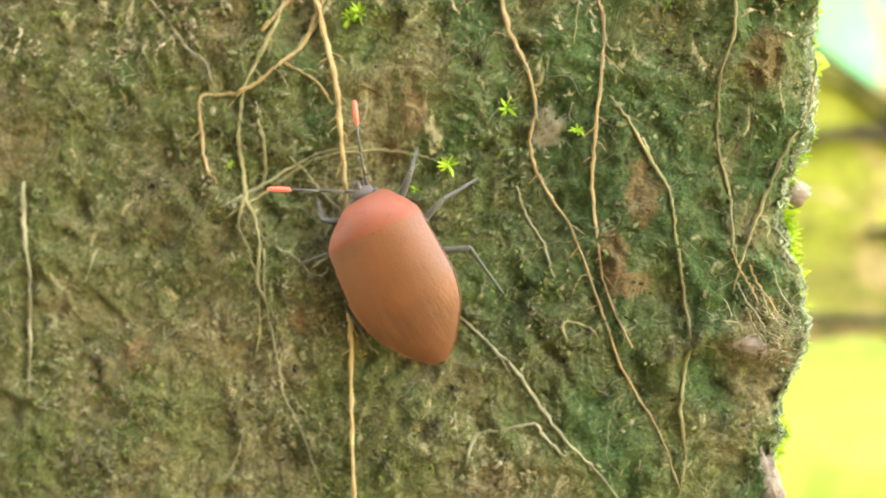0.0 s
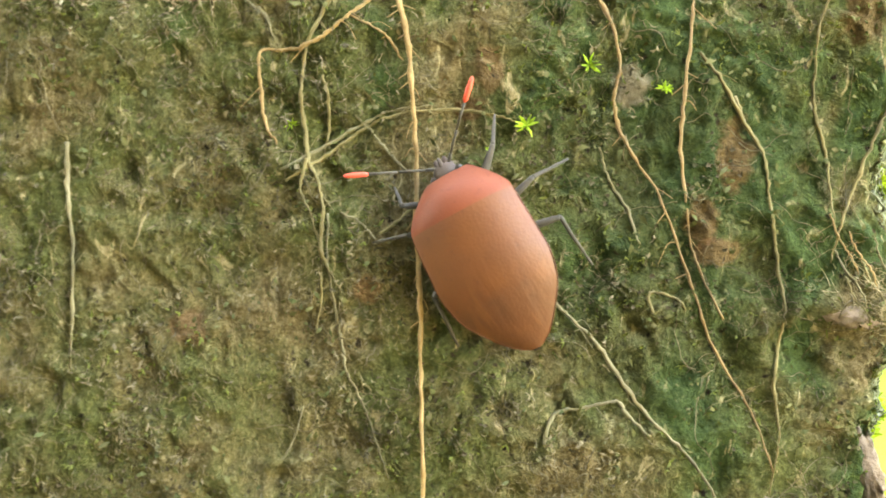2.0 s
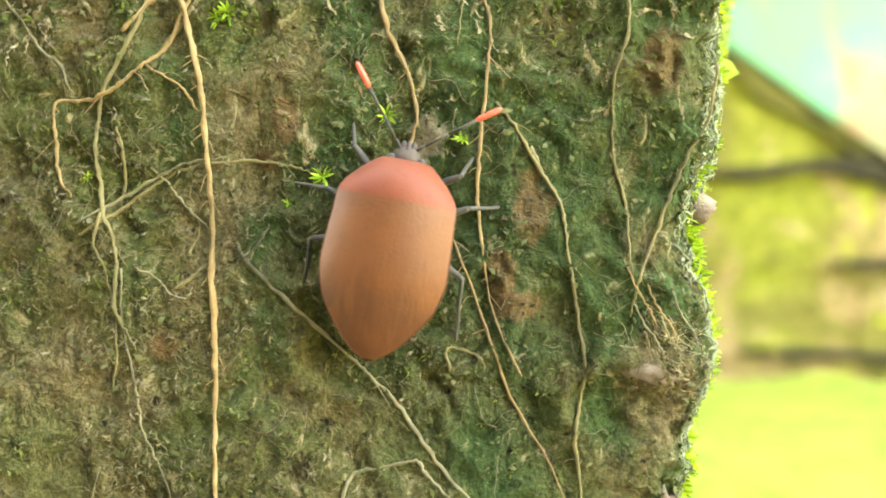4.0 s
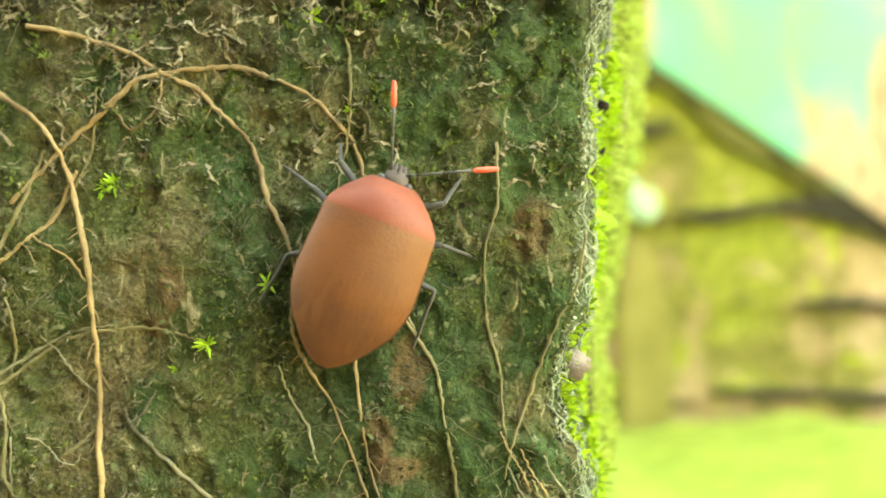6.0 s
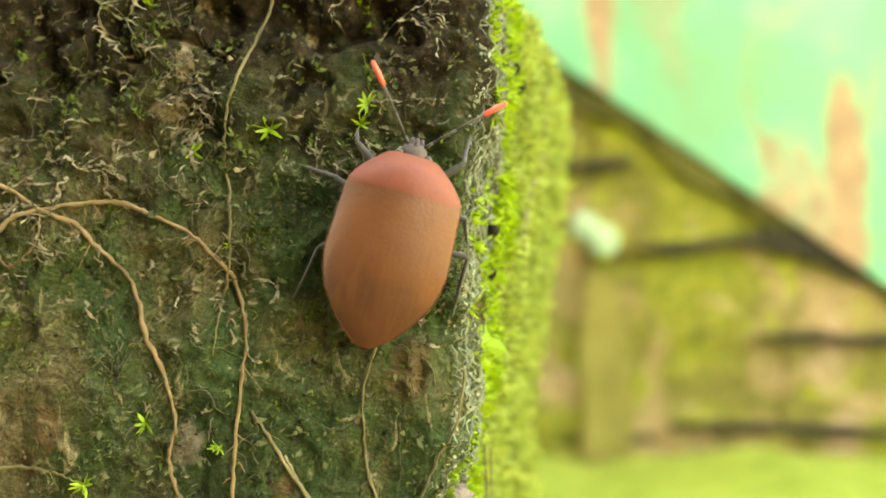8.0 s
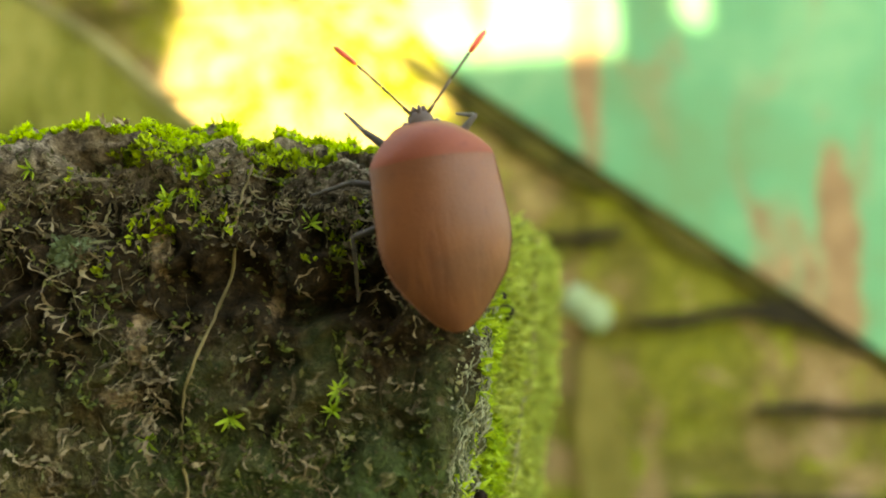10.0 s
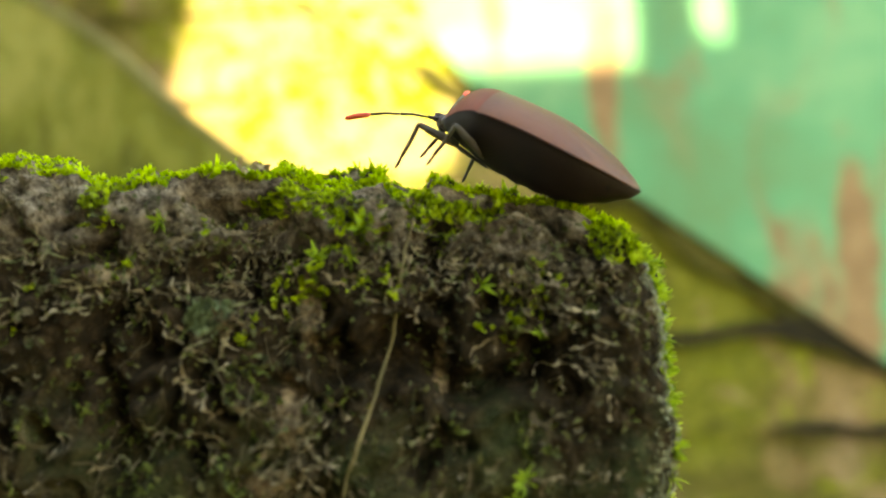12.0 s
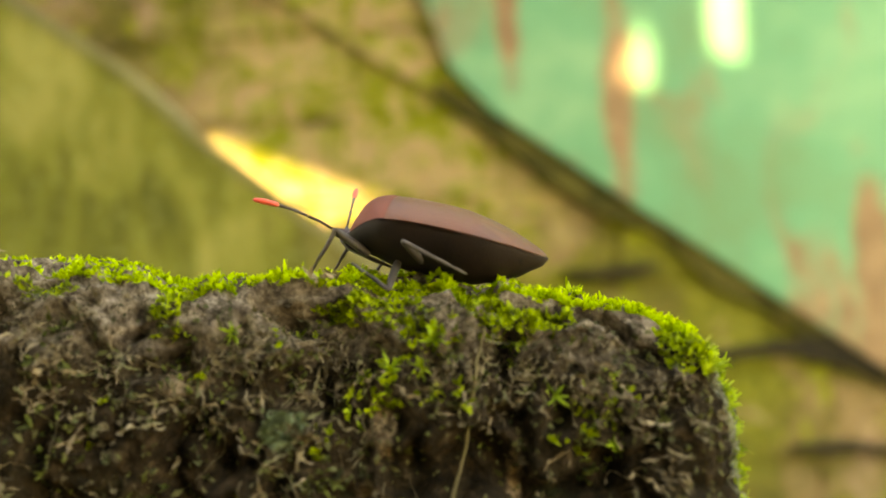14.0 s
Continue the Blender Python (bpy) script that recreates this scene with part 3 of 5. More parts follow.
def lumps(p, seed=0.0):
    """Uneven height of the crust: swells, ridges and crumbs."""
    q = Vector((p.x + seed, p.y, p.z))
    n = noise.noise
    bend = 0.004 * Vector((n(q * 150), n(q * 150 + Vector((5, 5, 5))), n(q * 150 + Vector((9, 2, 7)))))
    v = 0.0016 * n(q * 60) + 0.0024 * (0.40 - abs(n((q + bend) * 110 + Vector((7, 1, 3))))) + 0.0015 * (0.35 - abs(n((q + bend) * 300 + Vector((3, 9, 2)))))
    pit = max(0.0, n(q * 190 + Vector((11, 4, 8))) - 0.18)
    v += 0.00035 * n(q * 800) - 0.0020 * pit - 0.0007
    k = max(0.0, min(1.0, (p.z - 0.450) / 0.022)) * max(0.12, min(1.0, (0.055 - p.x) / 0.010))
    if k:
        hole = max(0.0, n((q + bend) * 125 + Vector((2, 6, 1))) - 0.06) + 0.7 * max(0.0, n((q + bend) * 260 + Vector((4, 8, 6))) - 0.15)
        v += k * (0.0026 * (0.30 - abs(n((q + bend) * 170 + Vector((1, 7, 5))))) - 0.0092 * min(hole, 0.5))
    return v


def block_point(x, y, z, side):
    """A point of the box (x from 0 at its edge to the left, y deep, z up to 0.5) on the rounded, uneven block."""
    rx, ry, rz = 0.0040, 0.0075, 0.0085
    ex, ey, ez = max(0.0, x + rx) / rx, max(0.0, ry - y) / ry, max(0.0, z - 0.5 + rz) / rz
    if z < 0.48:
        ry = 0.0040
        ey = max(0.0, ry - y) / ry
    size = math.sqrt(ex * ex + ey * ey + ez * ez)
    q = Vector((min(x, -rx), max(y, ry), min(z, 0.5 - rz)))
    if size > 1e-9:
        p = q + Vector((ex * rx, -ey * ry, ez * rz)) / size
        n = Vector((ex / rx, -ey / ry, ez / rz)).normalized()
    else:
        p, n = Vector((x, y, z)), Vector({"f": (0, -1, 0), "s": (1, 0, 0), "t": (0, 0, 1)}[side])
    edge = curve(p.z, *EDGE)
    p.x += edge + curve(p.z, *FLARE) * max(0.0, p.y)
    k = max(0.0, min(1.0, (p.z - 0.44) / 0.06))
    p.z += (curve(p.x, *TOP) - 0.5) * k * k
    p.y += 0.0042 * max(0.0, (z - 0.465) / 0.03) ** 1.5
    out = lumps(p)
    # a jutting stone by the edge, hollow beneath it
    g = math.exp(-((p.x - 0.0425) / 0.006) ** 2 - ((p.z - 0.3905) / 0.0022) ** 2)
    h = math.exp(-((p.x - 0.0440) / 0.008) ** 2 - ((p.z - 0.384) / 0.0040) ** 2)
    out += 0.0026 * g - 0.0024 * h
    return p + n * out, n


def span(*pieces):
    out = []
    for a, b, step in pieces:
        k = max(1, round((b - a) / step))
        out += [a + (b - a) * i / k for i in range(k)]
    return out + [pieces[-1][1]]


def build_block():
    xs = span((-0.30, -0.135, 0.008), (-0.135, 0.0, 0.00052))
    zs = span((0.0, 0.355, 0.01), (0.355, 0.5, 0.00052))
    ys = span((0.0, 0.036, 0.0007), (0.036, DEPTH, 0.002))
    verts, faces, seen = [], [], {}

    def at(x, y, z, side):
        key = (round(x, 6), round(y, 6), round(z, 6))
        if key not in seen:
            seen[key] = len(verts)
            verts.append(block_point(x, y, z, side)[0])
        return seen[key]

    def sheet(rows):
        for a, b in zip(rows, rows[1:]):
            for i in range(len(a) - 1):
                faces.append((a[i], a[i + 1], b[i + 1], b[i]))

    sheet([[at(x, 0.0, z, "f") for x in xs] for z in zs])
    sheet([[at(0.0, y, z, "s") for y in ys] for z in zs])
    sheet([[at(x, y, 0.5, "t") for x in xs] for y in ys])
    sheet([[at(xs[0], y, z, "f") for z in zs] for y in ys])
    sheet([[at(x, DEPTH, z, "f") for z in zs] for x in xs])
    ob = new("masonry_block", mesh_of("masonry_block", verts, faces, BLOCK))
    tagged(ob, "old masonry pillar crusted with olive moss and soil", "pillar", kind="structure")
    return ob


# ------------------------------------------------------------------ growth on the block
def on_front(x, z):
    """A place on the front face and its outward normal."""
    e = curve(z, *EDGE)
    return block_point(min(0.0, x - e), 0.0, z, "f")


def blade(verts, faces, p, way, length, width, bend, rnd):
    """One thin, bent moss leaf."""
    side = way.cross(Vector((rnd.uniform(-1, 1), rnd.uniform(-1, 1), rnd.uniform(-1, 1)))).normalized()
    out = way.cross(side)
    mid = p + way * length * 0.5 + out * bend * length * 0.25
    tip = p + way * length * 0.95 + out * bend * length
    k = len(verts)
    verts += [p - side * width * 0.35, p + side * width * 0.35, mid + side * width * 0.5, mid - side * width * 0.5, tip + side * width * 0.16, tip - side * width * 0.16]
    faces += [(k, k + 1, k + 2, k + 3), (k + 3, k + 2, k + 4, k + 5)]


def tuft(verts, faces, p, n, count, length, width, rnd, spread=0.9):
    for _ in range(count):
        way = (n + spread * Vector((rnd.uniform(-1, 1), rnd.uniform(-1, 1), rnd.uniform(-1, 1)))).normalized()
        blade(verts, faces, p, way, length * rnd.uniform(0.6, 1.2), width * rnd.uniform(0.7, 1.3), rnd.uniform(-0.6, 0.6), rnd)


def crust():
    """Crumbs of lichen, soil and dead moss over the front face."""
    rnd = random.Random(11)
    verts, faces = [], []
    while len(faces) < 12000:
        x, z = rnd.uniform(-0.075, 0.057), rnd.uniform(0.358, 0.497)
        if noise.noise(Vector((x, 3.0, z)) * 110) + 0.35 < rnd.uniform(0, 1) * 0.8:
            continue
        p, n = on_front(x, z)
        r = 0.00018 + 0.00032 * rnd.random() ** 2.5
        a = Vector((rnd.uniform(-1, 1), rnd.uniform(-0.9, 0.1), rnd.uniform(-1, 1))).normalized()
        b = a.cross(n + Vector((rnd.uniform(-.5, .5), 0, rnd.uniform(-.5, .5)))).normalized()
        p = p + n * rnd.uniform(0.0, 0.0005)
        k = len(verts)
        long = rnd.uniform(0.8, 2.2)
        verts += [p - a * r * long - b * r * .4, p - b * r * rnd.uniform(.5, 1.0) + n * r * .5, p + a * r * long, p + b * r * rnd.uniform(.5, 1.0) + n * r * rnd.uniform(0, .6)]
        faces += [(k, k + 1, k + 3), (k + 1, k + 2, k + 3)]
    ob = new("lichen_crust", mesh_of("lichen_crust", verts, faces, FLAKE, False))
    tagged(ob, "crumbly grey and olive lichen crust", "lichen", kind="stuff")
    # pale crumbs and upright strands down the edge, open to the dark behind
    verts, faces = [], []
    for _ in range(5200):
        y, z = 0.011 * rnd.random() ** 1.1, rnd.uniform(0.358, 0.495)
        if noise.noise(Vector((y * 200, 2.0, z * 120))) < rnd.uniform(-0.25, 0.30):
            continue
        p, n = block_point(0.0, y, z, "s")
        r = rnd.uniform(0.00012, 0.00040)
        a = Vector((rnd.uniform(-.3, 1), rnd.uniform(-.6, .6), rnd.uniform(-1.4, 1))).normalized()
        c = a.cross(n + Vector((rnd.uniform(-.6, .6), rnd.uniform(-.6, .6), rnd.uniform(-.5, .5)))).normalized()
        k = len(verts)
        verts += [p - a * r - c * r * .5, p - c * r * .8 + n * r * .6, p + a * r * 1.1 - c * r * .3 + n * r * .5, p + a * r + c * r * .5 + n * r * .3, p + c * r * .8 + n * r * .4]
        faces += [(k, k + 1, k + 4), (k + 1, k + 2, k + 4), (k + 2, k + 3, k + 4)]
    for _ in range(900):
        y, z = 0.0190 * rnd.random(), rnd.uniform(0.372, 0.494)
        pts = []
        for _ in range(rnd.randint(4, 9)):
            p, n = block_point(0.0, max(0.0004, y), z, "s")
            pts.append(p + n * rnd.uniform(0.0001, 0.0008))
            y, z = y + rnd.gauss(0, 0.0006), z - rnd.uniform(0.0003, 0.0010)
        thick = rnd.uniform(0.00004, 0.00013)
        v, f = tube(pts, [thick * rnd.uniform(0.5, 1.4) for _ in pts[:-1]] + [thick * 0.3], 5)
        k = len(verts)
        verts += v
        faces += [tuple(q + k for q in g) for g in f]
    ob = new("edge_crust", mesh_of("edge_crust", verts, faces, EDGE_CRUST, False))
    tagged(ob, "pale grey-green lichen crumbs along the pillar's edge", "lichen", kind="stuff")


def thread_line(x, z, a, count, step, curl, lift, rnd):
    """A crinkled line on the face from (x, z), setting out at angle a."""
    pts = []
    for _ in range(count):
        p, n = on_front(x, z)
        pts.append(p + n * rnd.uniform(0.0, lift))
        a += rnd.uniform(-curl, curl)
        x, z = x + step * math.cos(a), z + step * math.sin(a)
    return pts


def threads():
    """Hair-thin dry rootlets all over the face, matted in places."""
    rnd = random.Random(77)
    verts, faces = [], []

    def add(pts, r):
        v, f = tube(pts, [r * rnd.uniform(0.7, 1.3) for _ in pts], 4)
        k = len(verts)
        verts.extend(v)
        faces.extend([tuple(i + k for i in q) for q in f])

    for _ in range(160):
        x, z = rnd.uniform(-0.072, 0.052), rnd.uniform(0.362, 0.455)
        add(thread_line(x, z, rnd.uniform(0, 6.28), rnd.randint(7, 16), 0.0009, 0.55, 0.0006, rnd), rnd.uniform(0.00003, 0.00008))
    # matted tufts
    mats = 0
    while mats < 110:
        x, z = rnd.uniform(-0.074, 0.050), rnd.uniform(0.360, 0.440)
        if noise.noise(Vector((x * 40, 1.0, z * 40))) < rnd.uniform(-0.3, 0.3):
            continue
        mats += 1
        lie = rnd.uniform(0, 3.14)
        for _ in range(rnd.randint(3, 8)):
            add(thread_line(x + rnd.gauss(0, 0.0011), z + rnd.gauss(0, 0.0011), lie + rnd.gauss(0, 0.7), rnd.randint(4, 8), 0.0005, 0.9, 0.0007, rnd), rnd.uniform(0.00003, 0.00008))
    # strands that hang from the shoulder
    for _ in range(36):
        x, z = rnd.uniform(-0.075, 0.052), rnd.uniform(0.462, 0.492)
        add(thread_line(x, z, -1.57 + rnd.gauss(0, 0.25), rnd.randint(6, 18), 0.0007, 0.35, 0.0008, rnd), rnd.uniform(0.00004, 0.00009))
    ob = new("dry_threads", mesh_of("dry_threads", verts, faces, THREAD))
    tagged(ob, "hair-thin pale dry rootlets matted on the mossy face", "rootlets", kind="stuff")
    # a frayed mat of fibres round the jutting stone at the edge
    verts, faces = [], []
    for _ in range(120):
        x, z = rnd.gauss(0.0480, 0.0026), rnd.gauss(0.3920, 0.0022)
        add(thread_line(min(x, 0.0525), z, rnd.choice((0, 3.14)) + rnd.gauss(-0.35, 0.6), rnd.randint(3, 7), 0.0005, 0.45, 0.0010, rnd), rnd.uniform(0.00002, 0.00006))
    ob = new("fibre_mat", mesh_of("fibre_mat", verts, faces, FIBRE))
    tagged(ob, "frayed tan root fibres matted at the pillar's edge", "fibres", kind="stuff")


def crinkles():
    """Branching, crinkled strands of dead moss on the dark upper face, short grey-brown flakes elsewhere."""
    rnd = random.Random(58)

    def strip(verts, faces, pts, wide):
        """A ragged, crumpled strip along pts."""
        last, k = len(pts) - 1, len(verts)
        for i, p in enumerate(pts):
            d = (pts[min(i + 1, last)] - pts[max(i - 1, 0)]).normalized()
            p = p + Vector((0, -0.0004, 0))
            side = (d.cross(Vector((0, -1, 0))) + Vector((0, -rnd.uniform(0.0, 1.0), 0))).normalized()
            w = wide * (0.3 if i in (0, last) else rnd.uniform(0.3, 1.5))
            verts += [p - side * w * rnd.uniform(0.0, 0.8), p + side * w * rnd.uniform(0.2, 1.0)]
            if i:
                faces.append((k + 2 * i - 2, k + 2 * i - 1, k + 2 * i + 1, k + 2 * i))

    def bed(name, label, material, count, spread, length, step, curl, wide, lies, branches):
        verts, faces = [], []
        made = 0
        while made < count:
            x, z = spread()
            if noise.noise(Vector((x * 75, 6.0, z * 75))) + 0.5 * noise.noise(Vector((x * 260, 3.0, z * 260))) < rnd.uniform(-0.20, 0.35):
                continue
            made += 1
            lie = lies()
            pts = thread_line(x, z, lie, rnd.randint(*length), step, curl, 0.0008, rnd)
            strip(verts, faces, pts, rnd.uniform(*wide))
            for _ in range(rnd.randint(*branches)):
                p = rnd.choice(pts)
                turn = lie + rnd.choice((-1, 1)) * rnd.uniform(0.5, 1.3)
                strip(verts, faces, thread_line(p.x, min(p.z, 0.499), turn, rnd.randint(3, 6), step, curl, 0.0008, rnd), rnd.uniform(*wide) * 0.8)
        tagged(new(name, mesh_of(name, verts, faces, material, False)), label, "moss", kind="stuff")

    def high():
        if rnd.random() < 0.05:
            return rnd.gauss(0.0172, 0.0013), rnd.uniform(0.460, 0.486)
        return rnd.uniform(-0.078, 0.052) if rnd.random() < 0.6 else rnd.uniform(-0.078, 0.012), 0.493 - 0.062 * rnd.random() ** 1.1

    bed("dry_moss_strands", "crinkled pale tan strands of dead moss on the dark face", STRAND, 700, high, (5, 12), 0.00046, 0.80, (0.00018, 0.00048),
        lambda: rnd.choice((0.3, -0.4, 2.8, 3.5)) + rnd.gauss(0, 0.4), (1, 4))
    bed("flaked_crust", "grey-brown flakes of dry crust on the mossy face", FLAKED, 2300,
        lambda: (-0.080 + 0.100 * rnd.random() ** 1.2, rnd.uniform(0.356, 0.440)), (3, 5), 0.00042, 1.0, (0.00008, 0.00030), lambda: rnd.uniform(0, 6.28), (0, 0))
    bed("crest_flakes", "small grey flakes of crust along the pillar's crest", FLAKED, 900,
        lambda: (rnd.uniform(-0.078, 0.054), rnd.uniform(0.4885, 0.4988)), (3, 5), 0.00036, 1.0, (0.00010, 0.00028), lambda: rnd.uniform(0, 6.28), (0, 1))


def scales():
    """Small cupped lichen lobes on the shoulder and upper face."""
    rnd = random.Random(41)
    verts, faces = [], []
    made = 0
    while made < 7000:
        low = made > 2200
        x, z = rnd.uniform(-0.078, 0.0565), rnd.uniform(0.358, 0.47) if low else 0.498 - 0.05 * rnd.random() ** 1.5
        if noise.noise(Vector((x, 4.0, z)) * (70 if low else 110)) < rnd.uniform(0.0 if low else -0.2, 0.35):
            continue
        made += 1
        p, n = on_front(x, z)
        lie = (n + Vector((rnd.uniform(-.7, .7), rnd.uniform(-.5, .2), rnd.uniform(0.1, 1.1)))).normalized()
        a = lie.orthogonal().normalized()
        c = lie.cross(a)
        r = (0.00016 + 0.0003 * rnd.random() ** 2) if low else 0.0002 + 0.0005 * rnd.random() ** 2
        k = len(verts)
        turn = rnd.uniform(0, 6.28)
        p = p + n * rnd.uniform(0.0, 0.0004)
        verts.append(p - lie * r * 0.35)
        for i in range(7):
            t = turn + 2 * math.pi * i / 7
            q = r * rnd.uniform(0.35, 1.25)
            verts.append(p + a * q * math.cos(t) + c * q * math.sin(t) + lie * r * rnd.uniform(-.25, .3))
        faces += [(k, k + 1 + i, k + 1 + (i + 1) % 7) for i in range(7)]
    ob = new("lichen_scales", mesh_of("lichen_scales", verts, faces, SCALE, False))
    tagged(ob, "grey-brown and green cupped lichen scales on the pillar", "lichen", kind="stuff")


def moss_cover():
    rnd = random.Random(5)
    verts, faces = [], []
    # cushion along the top
    for _ in range(13000):
        y = 0.046 * rnd.random() ** 1.6 + 0.002
        x = rnd.uniform(-0.080, 0.0)
        world_x = x + 0.057
        dense = 0.70 + 1.3 * noise.noise(Vector((world_x * 95, y * 80, 2.0)))
        if world_x > 0.044:
            dense += 0.25
        if rnd.random() > dense + 0.1 * (y > 0.012):
            continue
        p, n = block_point(x if rnd.random() < 0.7 else x * 1.6, y, 0.5, "t")
        tall = 0.55 + 1.3 * max(0.0, noise.noise(Vector((world_x * 120, y * 100, 5.0))) + 0.15)
        tuft(verts, faces, p - n * 0.0003, Vector((0, 0, 1)), rnd.randint(4, 7), tall * rnd.uniform(0.0007, 0.0014), 0.00055, rnd, 1.05)
    top = new("moss_cushion", mesh_of("moss_cushion", verts, faces, MOSS_TOP_LIT, False))
    tagged(top, "bright yellow-green moss along the top of the pillar", "moss", kind="stuff")
    # the sunlit side
    verts, faces = [], []
    far, far_faces = [], []
    for _ in range(9500):
        y, z = 0.004 + 0.111 * rnd.random() ** 1.5, rnd.uniform(0.355, 0.498)
        dense = 0.06 + 0.95 * min(1.0, max(0.0, y - 0.012) / 0.016) + (0.30 if z > 0.484 else 0.0) + 1.0 * noise.noise(Vector((y * 130, 7.0, z * 75)))
        if rnd.random() > dense:
            continue
        p, n = block_point(0.0, y, z, "s")
        size = 1.0 + min(1.2, y / 0.05)
        deep = y + 0.010 * noise.noise(Vector((y * 60, 1.0, z * 60))) > 0.026
        tuft(far if deep else verts, far_faces if deep else faces, p, n, rnd.randint(4, 6), size * rnd.uniform(0.0009, 0.0018), 0.0005 * size, rnd, 0.9)
    side = new("moss_carpet", mesh_of("moss_carpet", verts, faces, MOSS_SIDE, False))
    tagged(side, "bright green moss on the lit side of the pillar", "moss", kind="stuff")
    side = new("moss_carpet", mesh_of("moss_carpet", far, far_faces, MOSS_FAR, False))
    tagged(side, "paler yellow-green moss on the pillar's far side", "moss", kind="stuff")
    # thin dull moss on the front
    verts, faces = [], []
    for _ in range(5000):
        x, z = rnd.uniform(-0.075, 0.056), rnd.uniform(0.358, 0.496)
        if noise.noise(Vector((x * 48, 5.0, z * 48))) < rnd.uniform(-0.15, 0.4):
            continue
        p, n = on_front(x, z)
        tuft(verts, faces, p, n, rnd.randint(3, 5), rnd.uniform(0.0005, 0.0011), 0.00030, rnd, 1.0)
    film = new("moss_film", mesh_of("moss_film", verts, faces, MOSS_DULL, False))
    tagged(film, "thin dark olive moss on the pillar's face", "moss", kind="stuff")
    # green tufts in clumps on the dark upper face
    verts, faces = [], []
    for _ in range(5200):
        x, z = rnd.uniform(-0.075, 0.054), rnd.uniform(0.435, 0.494)
        if noise.noise(Vector((x * 130, 8.0, z * 130))) < rnd.uniform(0.10, 0.42):
            continue
        p, n = on_front(x, z)
        tuft(verts, faces, p, (n + Vector((0, 0, 0.5))).normalized(), rnd.randint(3, 6), rnd.uniform(0.0006, 0.0014), 0.00045, rnd, 1.0)
    clumps = new("moss_clumps", mesh_of("moss_clumps", verts, faces, MOSS_CLUMP, False))
    tagged(clumps, "dark green moss in clumps on the upper face", "moss", kind="stuff")
    # bright tufts on the upper shoulder of the face
    verts, faces = [], []
    for _ in range(8200):
        x, z = rnd.uniform(-0.06, 0.056), 0.4985 - 0.020 * rnd.random() ** 2.6
        shoulder = z > 0.4925 and x > -0.030
        if noise.noise(Vector((x * 110, 9.0, z * 110))) < (rnd.uniform(-0.06, 0.42) if shoulder and x > 0.008 else rnd.uniform(-0.02, 0.42) if shoulder else 0.14 if x > 0.012 or z > 0.491 else 0.34):
            continue
        if not shoulder and rnd.random() < (0.72 if x > 0.010 else 0.88):
            continue
        p, n = on_front(x, z)
        tuft(verts, faces, p, (n + Vector((0, 0, 0.8))).normalized(), rnd.randint(3, 6), rnd.uniform(0.0006, 0.0013), 0.0006, rnd, 1.0)
    brow = new("moss_fringe", mesh_of("moss_fringe", verts, faces, SHOOT, False))
    tagged(brow, "patchy bright moss fringe under the top edge", "moss", kind="stuff")


def sprigs():
    """Single star-shaped moss shoots that stand out on the face."""
    places = ((11.3, 422.2, 1.0), (3.1, 414.2, 1.0), (21.0, 419.0, 0.6), (-11.3, 435.7, 0.9), (-28.9, 414.5, 0.6), (17.4, 458.4, 1.0),
              (28.1, 461.1, 1.1), (40.4, 461.7, 1.0), (41.4, 464.3, 0.9), (-9.9, 436.2, 1.0), (21.4, 418.8, 0.5), (-1.8, 410.9, 0.5),
              (1.4, 493.3, 0.9), (24.4, 492.5, 1.1), (19.2, 489.0, 1.0), (23.0, 489.3, 0.9), (37.8, 486.2, 1.0), (44.0, 481.0, 0.6), (22.5, 445.5, 0.6))
    rnd = random.Random(21)
    for x, z, size in places:
        verts, faces = [], []
        for k in range(9):
            a = 2 * math.pi * (k + rnd.uniform(-.3, .3)) / 9
            way = Vector((math.cos(a), -rnd.uniform(0.35, 0.9), math.sin(a))).normalized()
            blade(verts, faces, Vector((0, 0, 0)), way, 0.0021 * size * rnd.uniform(0.7, 1.15), 0.00050 * size, rnd.uniform(-.4, .4), rnd)
        ob = new("moss_sprig", mesh_of("moss_sprig", verts, faces, SPRIG, False))
        p, n = on_front(x / 1000, z / 1000)
        ob.location = p + n * 0.0001
        tagged(ob, "small star-shaped bright green moss sprig", "moss", "sprigs on the pillar")
    # a flat young leaf on the edge
    bm_pts = []
    for k in range(11):
        a = 2 * math.pi * k / 11
        r = 0.0026 * (1 + 0.35 * math.cos(3 * a))
        bm_pts.append(Vector((r * math.cos(a), -0.0004 * math.cos(2 * a), r * math.sin(a))))
    verts = [Vector((0, -0.0003, 0))] + bm_pts + [v + Vector((0, 0.0003, 0)) for v in [Vector((0, -0.0003, 0))] + bm_pts]
    faces = [(0, 1 + k, 1 + (k + 1) % 11) for k in range(11)] + [(12, 13 + (k + 1) % 11, 13 + k) for k in range(11)]
    faces += [(1 + k, 13 + k, 13 + (k + 1) % 11, 1 + (k + 1) % 11) for k in range(11)]
    leaf = new("leaf", mesh_of("leaf", verts, faces, SPRIG, False))
    leaf.matrix_world = pose(0.0562, 0.0140, 0.4310, 0, 15, 20)
    tagged(leaf, "tiny lobed bright green leaf on the pillar's edge", "leaf")


